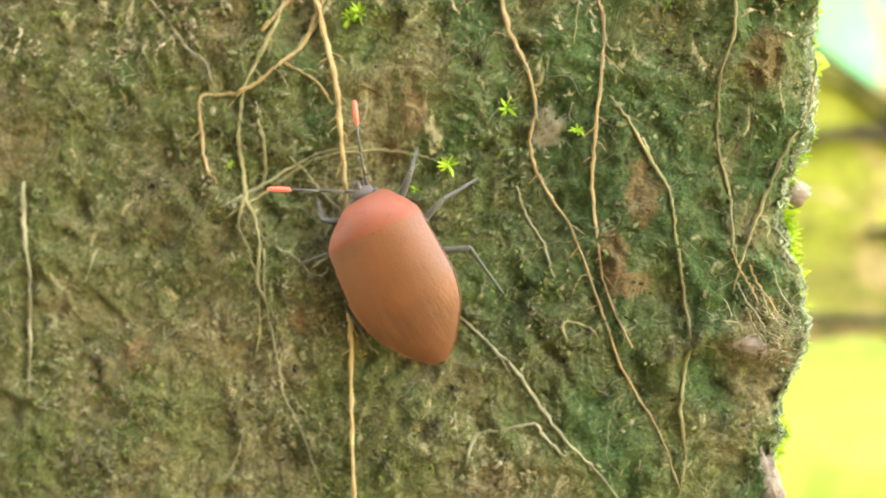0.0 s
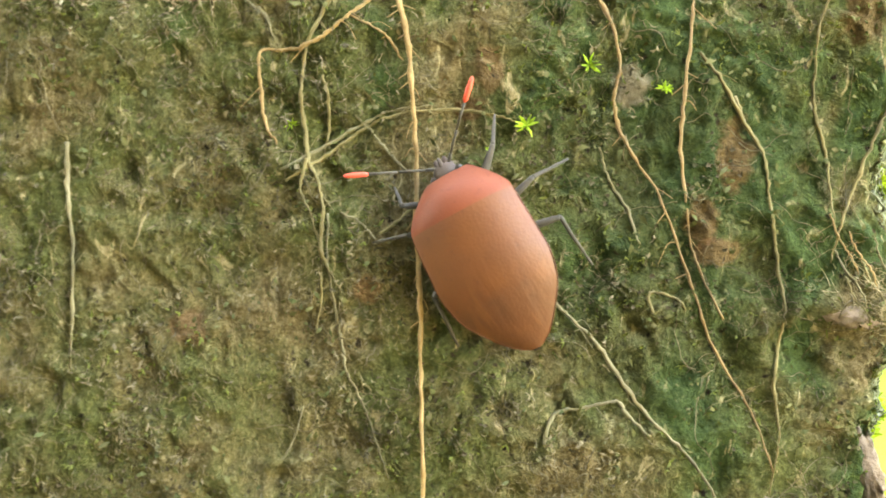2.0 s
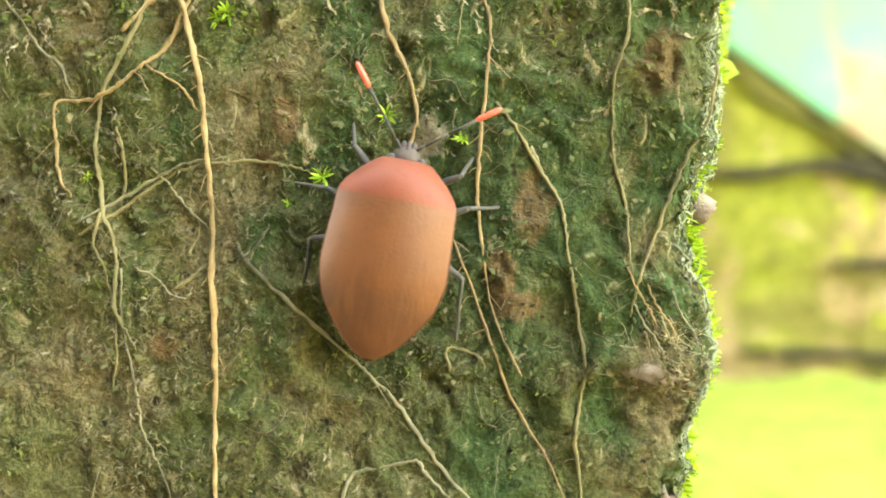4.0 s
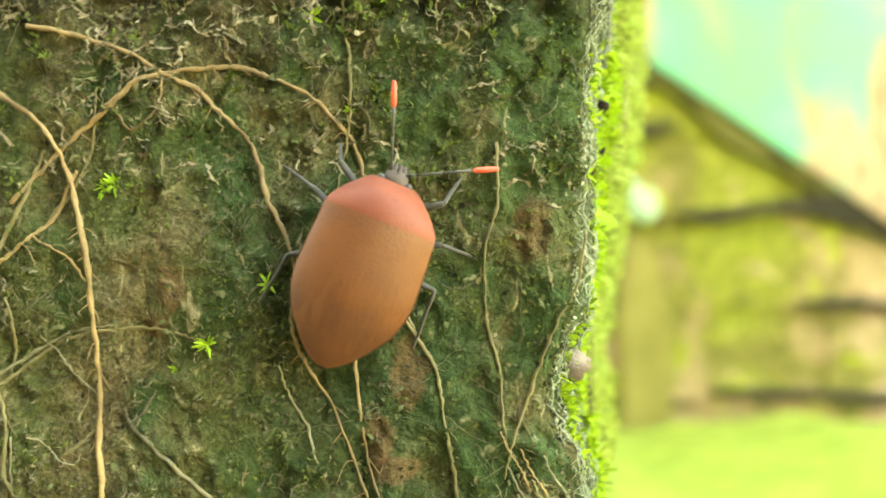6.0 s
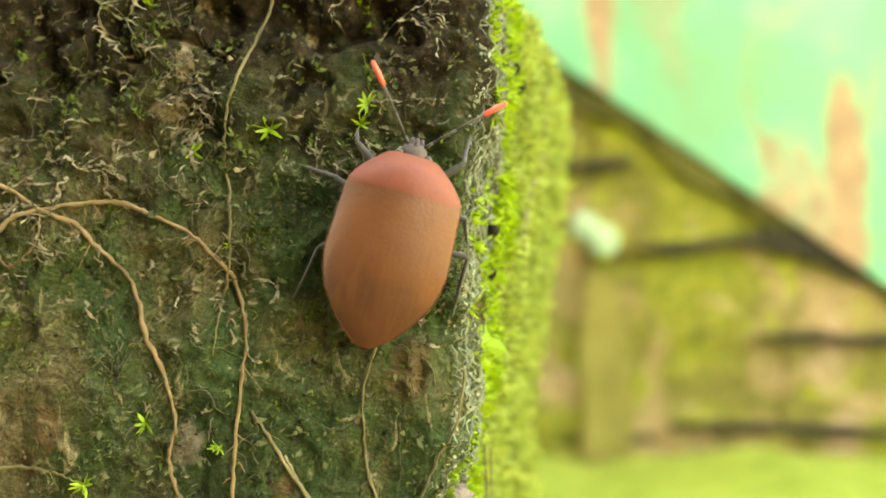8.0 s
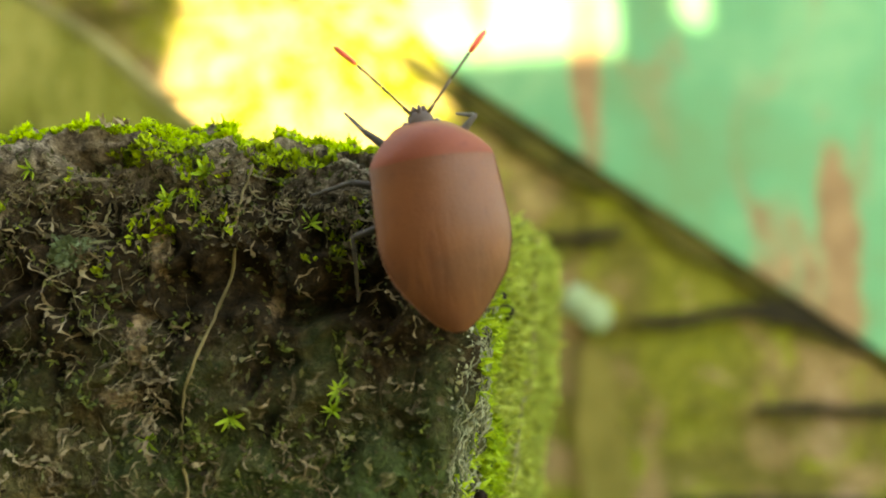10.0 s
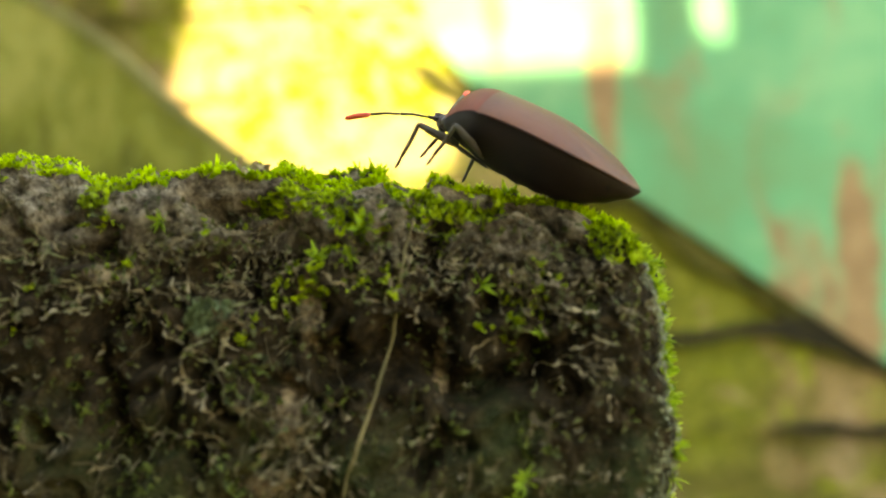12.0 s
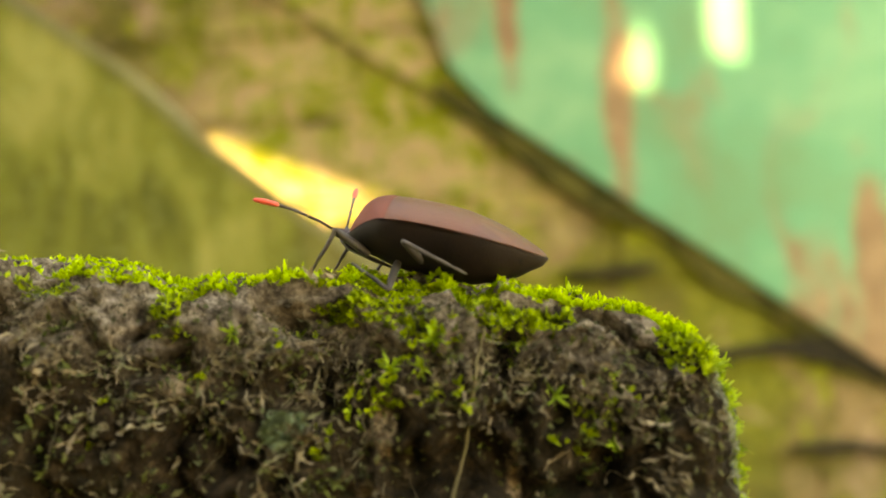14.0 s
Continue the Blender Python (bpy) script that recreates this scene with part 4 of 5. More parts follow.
def small_bits():
    """Seeds, a pebble and a lichen rosette on the pillar."""
    for k, (x, y, z, r) in enumerate(((0.0612, 0.0260, 0.4790, 1.4), (0.0640, 0.0300, 0.4765, 1.2), (0.0585, 0.0160, 0.4480, 0.9), (0.0588, 0.0175, 0.4415, 1.0))):
        v, f = ball(0, 0, 0, r, r * 0.8, r * 1.1, 9, 12, 0.6)
        seed = new("dark_seed", mesh_of("dark_seed", v, f, SEED))
        p, n = block_point(0.0, y, z, "s")
        seed.location = p + n * r * 0.0010
        tagged(seed, "small blackish seed caught on the mossy edge", "seed", "seeds on the edge")
    v, f = ball(0, 0, 0, 2.7, 2.4, 2.2, 9, 12, 0.45)
    pebble = new("pebble", mesh_of("pebble", v, f, PINK_STONE))
    pebble.location = (0.0515, 0.0065, 0.4105)
    tagged(pebble, "pale pinkish pebble set in the pillar's edge", "stone")
    for x, y, z, rx, ry, rz, turn in ((0.0440, -0.0004, 0.3898, 4.2, 1.5, 1.5, 12), (0.0478, 0.0024, 0.3690, 1.9, 2.0, 7.0, -16), (0.0340, 0.0006, 0.3640, 3.4, 1.3, 1.6, -8)):
        v, f = ball(0, 0, 0, rx, ry, rz, 16, 22, 0.55)
        stone = new("stone", mesh_of("stone", v, f, PINK_STONE))
        stone.matrix_world = pose(x, y, z, 0, turn, 0)
        tagged(stone, "weathered pinkish-grey stone jutting from the pillar's edge", "stone", "stones in the edge")
    for x, y, z in ((-0.0280, 0.0050, 0.5040), (0.0115, 0.0060, 0.4994)):
        rnd = random.Random(int(x * 1e4))
        verts, faces = [], []
        for _ in range(16):
            way = Vector((rnd.uniform(-1, 1), rnd.uniform(-1, .4), rnd.uniform(0.1, 0.9))).normalized()
            blade(verts, faces, Vector((rnd.uniform(-.0015, .0015), rnd.uniform(-.001, .001), 0)), way, rnd.uniform(0.0008, 0.0018), 0.0005, rnd.uniform(-.9, .9), rnd)
        crumb = new("dry_moss", mesh_of("dry_moss", verts, faces, FIBRE, False))
        crumb.location = (x, y, z)
        tagged(crumb, "tuft of dead brown moss on the pillar's crest", "moss", "dead tufts on the crest")
    rnd = random.Random(3)
    verts, faces = [], []
    for k in range(70):
        a, r = rnd.uniform(0, 6.28), 0.0022 * rnd.random() ** 0.6
        way = Vector((math.cos(a), -0.9, math.sin(a))).normalized()
        blade(verts, faces, Vector((r * math.cos(a), rnd.uniform(-.0004, 0), r * math.sin(a))), way, 0.0009, 0.0009, rnd.uniform(-.8, .8), rnd)
    rosette = new("lichen_rosette", mesh_of("lichen_rosette", verts, faces, ROSETTE, False))
    p, n = on_front(0.0072, 0.4822)
    rosette.location = p
    tagged(rosette, "ruffled pale green lichen rosette on the face", "lichen")


def root(points, thick, material, label, hairs=0, seed=0, lift=0.0006, thin=3.0):
    """A root along (x, z) control points in millimetres, lying on the face, with side hairs as parts."""
    rnd = random.Random(seed)
    line = smooth_line([(x, 0.0, z) for x, z in points], 7)
    base = [on_front(q.x / 1000, q.z / 1000)[0].y for q in line]
    pts = []
    for i, q in enumerate(line):
        near = base[max(0, i - 3):i + 4]
        y = sum(near) / len(near) - 0.35 * lift - thick * (0.42 + 0.26 * math.sin(i * 0.17 + seed))
        j = 0.00013
        pts.append(Vector((q.x / 1000 + rnd.uniform(-j, j), y + rnd.uniform(-j, j), q.z / 1000 + rnd.uniform(-j, j))))
    m = len(pts)
    radii = [thick * 0.46 * (0.92 + 0.16 * math.sin(i * 1.7 + seed) + 0.16 * math.sin(i * 0.23 + 2 * seed) + rnd.uniform(-.14, .14)) * min(1.0, 0.45 + thin * (m - 1 - i) / m) for i in range(m)]
    v, f = tube(pts, radii)
    ob = new("root", mesh_of("root", v, f, material))
    tagged(ob, label, "root", "roots on the pillar")
    for _ in range(hairs):
        i = rnd.randrange(2, m - 2)
        a = rnd.uniform(-1, 1)
        way = Vector((rnd.choice((-1, 1)) * rnd.uniform(.5, 1), rnd.uniform(-.35, .05), -rnd.uniform(.1, .9)))
        ln = rnd.uniform(0.0012, 0.0034)
        hair = [pts[i], pts[i] + way * ln * .5 + Vector((0, 0, a * ln * .2)), pts[i] + way * ln + Vector((0, 0, -abs(a) * ln * .4))]
        v, f = tube(smooth_line(hair, 3), [thick * .14, thick * .12, thick * .11, thick * .10, thick * .09, thick * .08, thick * .05], 5)
        part("rootlet", mesh_of("rootlet", v, f, material), ob)
    return ob


def roots():
    orange = "thin orange-brown root lying on the mossy face"
    tan = "thin tan root lying on the mossy face"
    grey = "dry greyish rootlet clinging to the mossy face"
    O, A, T, G = ROOT_ORANGE, ROOT_AMBER, ROOT_TAN, ROOT_GREY
    root([(-26, 449), (-19.5, 444.1), (-16.3, 438.5), (-14.4, 432), (-13.0, 426.3), (-12.2, 419), (-11.6, 411.0), (-11.4, 402), (-10.9, 392.6), (-10.7, 386), (-10.4, 376), (-10, 362), (-9.6, 350)], 0.00085, O, orange, 22, 1, 0.0026)
    root([(-20.0, 441), (-20.9, 438), (-22.6, 433.2), (-25.1, 428.3), (-26.9, 424.3), (-27.4, 419.4), (-26.9, 413.7), (-26.3, 409.6), (-24.7, 405.9), (-24.1, 402.3), (-24.2, 397.4), (-23, 394.1), (-21.5, 391.5)], 0.00065, T, tan, 6, 2)
    root([(-15.0, 438), (-16.3, 435.5), (-18.4, 431.1), (-20.9, 428.9), (-23.4, 426.7), (-26.6, 425.1), (-30.1, 424.7), (-33.3, 424.2), (-33.1, 419.5), (-32.3, 414.5), (-30.6, 411.7)], 0.0006, O, orange, 5, 3)
    root([(-43, 441), (-41, 438.5), (-37.8, 434.7), (-35.2, 431.4), (-32.7, 429.3), (-31.4, 426)], 0.00055, G, grey, 3, 4)
    root([(-20.9, 428.9), (-17.6, 427.4), (-15.1, 425.4), (-13.6, 422.9)], 0.0004, O, orange, 2, 5)
    root([(-24.4, 420.9), (-23.6, 417.8), (-23.8, 413.7), (-24.4, 410)], 0.00045, T, tan, 2, 6)
    root([(-26.3, 409.6), (-27.2, 405.5), (-25.9, 402.3), (-24.7, 398.2), (-24.4, 392.4), (-25.2, 385.9)], 0.00045, T, tan, 3, 7)
    root([(-23.4, 402.3), (-23.4, 395.7), (-22.6, 389.2), (-21.5, 384.3), (-20.9, 381), (-18.4, 376.2), (-16.7, 371.3), (-15, 366.5)], 0.0004, G, grey, 3, 8)
    root([(-29.3, 406.7), (-25.9, 408.8), (-22.6, 411.2), (-19.2, 413.7), (-15.9, 415.3), (-11, 416.2), (-4.4, 416.3), (0.4, 415.2), (2.8, 414.2)], 0.0005, T, tan, 4, 9)
    root([(-22, 458), (-14.7, 456.4), (-7.5, 453.8), (-2.4, 450.6), (1.5, 448.8), (4.2, 446), (7.7, 442.5), (10, 438.6), (11.5, 433.2), (13.7, 428.5), (15.4, 422.5), (14.5, 418.1), (15.2, 414), (17.2, 410.2), (20.5, 405), (23.8, 396.2), (27.4, 386), (32.8, 376.7), (35.5, 369)], 0.00074, A, orange, 15, 10, 0.0006, 0.9)
    root([(-24, 433.5), (-19.5, 438.7), (-14.7, 443.2), (-9.9, 446.9), (-6, 449.8), (-2, 450.9), (4.3, 451.8), (8.2, 451.4), (12.8, 449.4), (17.4, 447.1), (20.4, 444), (23, 440.5), (24.7, 434), (24.4, 427.5), (23.5, 418.2), (23.2, 411), (24, 403), (25.2, 396.5), (28.7, 388.9)], 0.00078, A, orange, 18, 11, 0.0009, 0.9)
    root([(25.6, 423.6), (28.7, 419.3), (31, 415), (33.7, 410.7), (34.5, 405.7), (35.3, 400.2), (36.1, 394.8), (36.7, 390.1), (36.2, 385.4), (35.5, 380.7), (36.2, 374), (35, 366)], 0.00055, T, tan, 6, 12)
    root([(42.2, 440), (42.1, 432.4), (40.6, 427), (40.2, 421), (40.5, 416), (42.0, 410.8), (42.3, 405), (43.0, 400)], 0.00045, T, tan, 4, 13)
    root([(53.6, 428.5), (52.4, 421.5), (49.8, 417), (47.6, 412), (45.4, 406), (43.3, 400.3), (42.5, 396.4)], 0.0005, T, tan, 4, 14)
    root([(-8.5, 405.5), (-7.4, 403.5), (-1.5, 398.0), (6.3, 391.2), (9.3, 388.5), (12.5, 385.4), (15.7, 380.7), (19.6, 375.6), (23.6, 371.8), (26.7, 367.9), (30, 362)], 0.0006, G, grey, 5, 15)
    root([(5.8, 372), (7, 375.7), (11, 376.8), (15.3, 377.7), (16.5, 376.3), (19.7, 373.2)], 0.0006, G, grey, 3, 16)
    root([(-21.7, 402.3), (-19.2, 401.1), (-17.1, 399), (-15.1, 398.4), (-14.1, 399.9)], 0.0004, G, grey, 2, 17)
    root([(-26.8, 376), (-28.5, 371), (-30.2, 367.6)], 0.0004, G, grey, 1, 18)
    root([(-60.8, 412), (-60.5, 407.1), (-59.8, 401.2), (-59.7, 392), (-59.9, 380.2)], 0.0007, G, grey, 2, 19)
    root([(19.6, 389.5), (19.4, 392.2), (22.7, 391.5), (24.2, 389.9)], 0.0005, T, tan, 1, 20)
    root([(12.8, 411.2), (14, 407.2), (16.4, 403.3), (18, 398.5)], 0.0004, G, grey, 1, 21)
    root([(-19.4, 430.6), (-15.9, 435.1), (-13.5, 439.3), (-12.7, 444.6), (-12.3, 449.3)], 0.0006, T, tan, 3, 22)
    root([(-9.5, 446.5), (-7.2, 443.2), (-3.2, 447), (-2.8, 450.5)], 0.0004, O, orange, 1, 23)
    root([(30.3, 493), (28.9, 487), (27.2, 478.4), (24.4, 469.2), (22.1, 462.6), (21.7, 456.9), (22.7, 451.9), (22.6, 444.9), (21.2, 437), (20.6, 431)], 0.00045, T, tan, 4, 24, 0.0011)
    root([(-30, 408), (-24, 411.5), (-19.4, 414.2), (-15.4, 416.2), (-9.9, 416.9)], 0.00045, G, grey, 2, 25)
    root([(29.9, 417.9), (31.3, 414.9), (33.5, 411.2), (34.5, 407.5)], 0.0004, G, grey, 1, 26)
    root([(-20, 415.5), (-17.6, 413.2), (-15, 410), (-12.2, 407.4)], 0.0004, G, grey, 2, 27)
    root([(-7.4, 403.5), (-5.8, 405.2), (-4.2, 408)], 0.0004, G, grey, 1, 28)
    root([(-16.5, 399.5), (-13.8, 401.5), (-11.8, 403.6)], 0.0005, T, tan, 1, 29)
    for k, (x, z) in enumerate(((46, 397), (44.5, 394.5), (47.5, 393), (43.5, 399), (49, 396), (45.5, 391))):
        root([(x - 1.5, z + 3.5), (x - 0.5, z + 1), (x + 1.2, z - 1.5), (x + 2.2, z - 4.0)], 0.00030, (O, G, T)[k % 3], "frayed rootlet tuft at the pillar's edge", 2, 30 + k, 0.0016)
    # the long root down the lit side, curled at its top
    line = [(0.0706, 0.0600, 0.4868), (0.0692, 0.0590, 0.4876), (0.0680, 0.0585, 0.4858), (0.0684, 0.0580, 0.4820), (0.0690, 0.0570, 0.4750)]
    for y, z in ((0.054, 0.467), (0.046, 0.459), (0.035, 0.450), (0.030, 0.440), (0.029, 0.422), (0.028, 0.400), (0.027, 0.370)):
        p, n = block_point(0.0, y, z, "s")
        line.append(tuple(p + n * (0.0026 if z > 0.44 else 0.0004)))
    pts = smooth_line(line, 6)
    v, f = tube(pts, [0.00022 + 0.00005 * math.sin(i * 1.3) for i in range(len(pts))])
    ob = new("root", mesh_of("root", v, f, ROOT_TAN))
    tagged(ob, "long tan root hanging down the green side, curled at its top", "root", "roots on the pillar")
    v, f = tube([(p.x + 0.0004 + 0.0005 * math.sin(i * 0.5), p.y + 0.001, p.z - 0.001) for i, p in enumerate(pts[3:])], [0.00012] * (len(pts) - 3), 6)
    part("strand", mesh_of("strand", v, f, ROOT_TAN), ob)


# ------------------------------------------------------------------ the bug (millimetres in its own space: x ahead, y left, z up)
WIDTH = ((-13.6, 0.2), (-13.2, 1.0), (-12.4, 2.2), (-11, 3.6), (-9, 5.2), (-6.5, 6.8), (-3, 7.7), (1, 7.6), (4, 7.4), (6.6, 7.2), (7.8, 6.6), (9.3, 5.4), (10.5, 4.2), (11.3, 3.3), (11.6, 2.6))
CREST = ((-13.6, 0.3), (-12, 1.4), (-8, 3.3), (-3, 4.8), (3, 5.45), (6.5, 5.5), (8, 5.3), (9.2, 4.8), (10.2, 3.9), (11, 2.5), (11.6, 1.0))
RIM = ((-13.6, 0.2), (-8, 1.4), (0, 2.4), (6.5, 2.5), (9, 1.7), (11.6, 0.0))
KEEL = ((-13.6, 0.1), (-12.8, 1.2), (-11, 2.8), (-8, 4.8), (-4, 6.2), (2, 6.4), (6, 5.6), (9.5, 3.4), (11.6, 1.0))


def back(x, v, off=0.0):
    """A point of the back in metres: v from -1 (right margin) to 1."""
    w, c = flowing(x, *WIDTH), flowing(x, *CREST)
    r = flowing(x, *RIM)
    rise = max(0.0, 1 - abs(v) ** 2.0) ** 0.85
    return Vector((x, v * w, r + (c - r) * rise + off)) / 1000


def shell(xs, lo, hi, off, cols=14):
    """A piece of the back between the margins lo(x) and hi(x)."""
    verts, faces = [], []
    n = len(xs)
    for i, x in enumerate(xs):
        for j in range(cols + 1):
            a, b = lo(x), hi(x)
            verts.append(back(x, a + (b - a) * j / cols, off))
    for i in range(n - 1):
        for j in range(cols):
            k = i * (cols + 1) + j
            faces.append((k, k + cols + 1, k + cols + 2, k + 1))
    return verts, faces


def steps(a, b, n):
    return [a + (b - a) * i / n for i in range(n + 1)]


def ball(cx, cy, cz, rx, ry, rz, rings=8, sides=12, wrinkle=0.0):
    verts, faces = [], []
    for i in range(rings + 1):
        t = math.pi * i / rings
        for k in range(sides):
            a = 2 * math.pi * k / sides
            w = 1 + wrinkle * noise.noise(Vector((i * 0.9, k * 1.1, 3)))
            verts.append(Vector((cx + rx * w * math.cos(t), cy + ry * w * math.sin(t) * math.cos(a), cz + rz * w * math.sin(t) * math.sin(a))) / 1000)
    for i in range(rings):
        for k in range(sides):
            a, b = i * sides + k, i * sides + (k + 1) % sides
            faces.append((a, b, b + sides, a + sides))
    return verts, faces


def mm_tube(points, radii, sides=8):
    return tube([Vector(p) / 1000 for p in points], [r / 1000 for r in radii], sides)


# for fore, middle and hind leg: hip, where the foot rests, the way the knee points, thigh and shin lengths
LEGS = (((8.6, 3.0, -2.2), (15.2, 8.2), (0.2, 0.7, 0.9), 5.4, 6.2), ((4.6, 3.6, -2.4), (7.6, 14.0), (0.3, 0.1, 1.0), 6.0, 6.6), ((1.2, 3.8, -2.4), (-8.6, 10.4), (0.7, 0.8, 0.45), 6.4, 8.6))


# how the legs stand on the way: seconds, then for fore, middle and hind leg where the foot rests and the way the knee points
STANCES = ((7.9, [(leg[1], leg[2]) for leg in LEGS]),
           (8.5, [((18.2, 6.8), (0.2, 0.7, 0.9)), ((-3.0, 13.0), (0.6, 0.4, 1.0)), ((-8.6, 10.4), (0.7, 0.8, 0.45))]),
           (9.2, [(leg[1], leg[2]) for leg in LEGS]), (10.0, [(leg[1], leg[2]) for leg in LEGS]),
           (10.7, [((9.5, 8.5), (0.5, 0.0, 1.0)), ((4.5, 13.0), (0.9, 0.5, 0.35)), ((-6.0, 3.6), (0.0, 0.1, 0.6))]),
           (11.1, [((9.5, 8.5), (0.5, 0.0, 1.0)), ((4.5, 13.0), (0.9, 0.5, 0.35)), ((-6.0, 3.6), (0.0, 0.1, 0.6))]),
           (11.3, [((13.3, 6.3), (0.9, 0.5, 0.5)), ((5.8, 10.0), (0.76, 0.58, -0.27)), ((-6.3, 3.6), (0.0, 0.1, 0.6))]),
           (11.6, [((15.4, 5.0), (0.9, 0.4, 0.7)), ((10.0, 6.0), (0.8, 0.6, 0.3)), ((-6.5, 3.6), (0.0, 0.1, 0.6))]),
           (12.8, [((15.0, 5.0), (0.9, 0.4, 0.6)), ((10.0, 5.5), (0.8, 0.6, -0.4)), ((-6.5, 3.6), (0.0, 0.1, 0.6))]),
           (13.3, [((15.0, 5.5), (0.6, 0.5, 0.7)), ((10.0, 6.0), (0.8, 0.6, -0.3)), ((-4.5, 7.0), (0.6, 0.9, 0.5))]))


def stance(k, t):
    """Where the foot of leg k rests, and the way its knee points."""
    for (t0, a), (t1, b) in zip(STANCES, STANCES[1:]):
        if t < t1:
            u = max(0.0, (t - t0) / (t1 - t0))
            return Vector(a[k][0]).lerp(Vector(b[k][0]), u), Vector(a[k][1]).lerp(Vector(b[k][1]), u)
    return Vector(STANCES[-1][1][k][0]), Vector(STANCES[-1][1][k][1])


def build_bug():
    bug = new("shield_bug")
    tagged(bug, "reddish orange-brown shield bug with red-tipped antennae", "insect")
    bug.empty_display_size = 0.005
    # belly: closed body under the covers
    verts, faces = [], []
    xs = steps(-13.6, 11.6, 44)
    ring = 28
    for x in xs:
        w, kz = flowing(x, *WIDTH), flowing(x, *KEEL)
        for k in range(ring):
            a = 2 * math.pi * k / ring
            v, s = math.cos(a), math.sin(a)
            if s >= 0:
                p = back(x, v * 0.96, -0.18)
            else:
                drop = max(0.0, 1 - abs(v) ** 2.6) ** 0.72
                fold = 0.10 * math.sin(x * 2.3) * drop if x < 3 else 0.0
                p = Vector((x, v * w * 0.96, flowing(x, *RIM) - 0.2 - (kz + fold) * drop)) / 1000
            verts.append(p)
    for i in range(len(xs) - 1):
        for k in range(ring):
            a, b = i * ring + k, i * ring + (k + 1) % ring
            faces.append((a, a + ring, b + ring, b))
    faces += [tuple(range(ring))[::-1] and tuple(range(ring)), tuple(range(len(verts) - ring, len(verts)))[::-1]]
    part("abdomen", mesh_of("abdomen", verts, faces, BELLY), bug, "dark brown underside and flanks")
    v, f = shell(steps(6.3, 11.5, 26), lambda x: -1.0, lambda x: 1.0, 0.09, 40)
    part("pronotum", mesh_of("pronotum", v, f, PRONOTUM), bug, "pinkish red neck shield")
    tri = lambda x: max(0.03, 0.60 * (x + 4.0) / 10.4)
    v, f = shell(steps(-4.0, 6.4, 40), lambda x: -tri(x), tri, 0.012, 30)
    part("scutellum", mesh_of("scutellum", v, f, BACK), bug, "orange-brown triangular back plate")
    inner = lambda x: tri(x) - 0.02 if x > -4 else 0.02 + 0.90 * min(1.0, (-4.0 - x) / 2.4)
    outer = lambda x: 0.995 - 0.04 * max(0.0, min(1.0, (-2 - x) / 7))
    v, f = shell(steps(-7.0, 6.4, 44), inner, outer, 0.006, 30)
    part("wing", mesh_of("wing", v, f, BACK), bug, "leathery orange-brown wing cover")
    v, f = shell(steps(-7.0, 6.4, 44), lambda x: -outer(x), lambda x: -inner(x), 0.006, 30)
    part("wing", mesh_of("wing", v, f, BACK), bug, "leathery orange-brown wing cover")
    v, f = shell(steps(-13.3, -3.0, 32), lambda x: -0.985, lambda x: 0.985, -0.006, 40)
    part("membrane", mesh_of("membrane", v, f, BACK), bug, "darker brown wing membrane at the tail")
    # pale side margins
    for s in (1, -1):
        pts = [back(x, s * 1.0, 0.02) * 1000 for x in steps(-13.0, 6.3, 22)]
        v, f = mm_tube(pts, [0.06] + [0.10] * (len(pts) - 2) + [0.07], 6)
        part("margin", mesh_of("margin", v, f, MEMBRANE), bug)
    v, f = ball(11.9, 0, -0.4, 1.5, 1.65, 1.0, 12, 16, 0.22)
    head = part("head", mesh_of("head", v, f, HEAD), bug, "small grey-pink head")
    for s in (1, -1):
        v, f = ball(11.6, s * 1.85, -0.1, 0.5, 0.55, 0.5)
        part("eye", mesh_of("eye", v, f, EYE), head)
        v, f = ball(13.1, s * 0.62, -0.35, 0.85, 0.42, 0.45, 8, 10, 0.2)
        part("cheek", mesh_of("cheek", v, f, HEAD), head)
    v, f = ball(13.0, 0, 0.1, 1.0, 0.36, 0.4, 8, 10, 0.15)
    part("snout", mesh_of("snout", v, f, HEAD), head)
    v, f = mm_tube([(13.2, 0, -0.9), (12.0, 0, -1.9), (9.0, 0, -2.9), (5.0, 0, -3.9)], [0.25, 0.3, 0.28, 0.12])
    part("beak", mesh_of("beak", v, f, LEG), head)

    feelers = []
    for s in (1, -1):
        v, f = mm_tube([(0, 0, 0), (1.3, 0, 0.3)], [0.24, 0.22])
        ant = part("antenna", mesh_of("antenna", v, f, LEG), bug, "thin dark antenna with a red-orange tip")
        for a, b in (((1.35, 0, 0.3), (4.7, 0, 0.95)), ((4.8, 0, 0.95), (8.5, 0, 1.2))):
            m = [(a[i] + b[i]) / 2 + (0.12 if i == 2 else 0) for i in range(3)]
            v, f = mm_tube([a, m, b], [0.15, 0.17, 0.2])
            part("segment", mesh_of("segment", v, f, LEG), ant)
        v, f = mm_tube([(8.6, 0, 1.2), (9.0, 0, 1.2), (10.4, 0, 1.15), (11.6, 0, 1.0), (11.9, 0, 0.95)], [0.18, 0.33, 0.36, 0.28, 0.1])
        part("tip", mesh_of("tip", v, f, TIP), ant, "red-orange antenna tip")
        feelers.append((ant, s))

    limbs = []
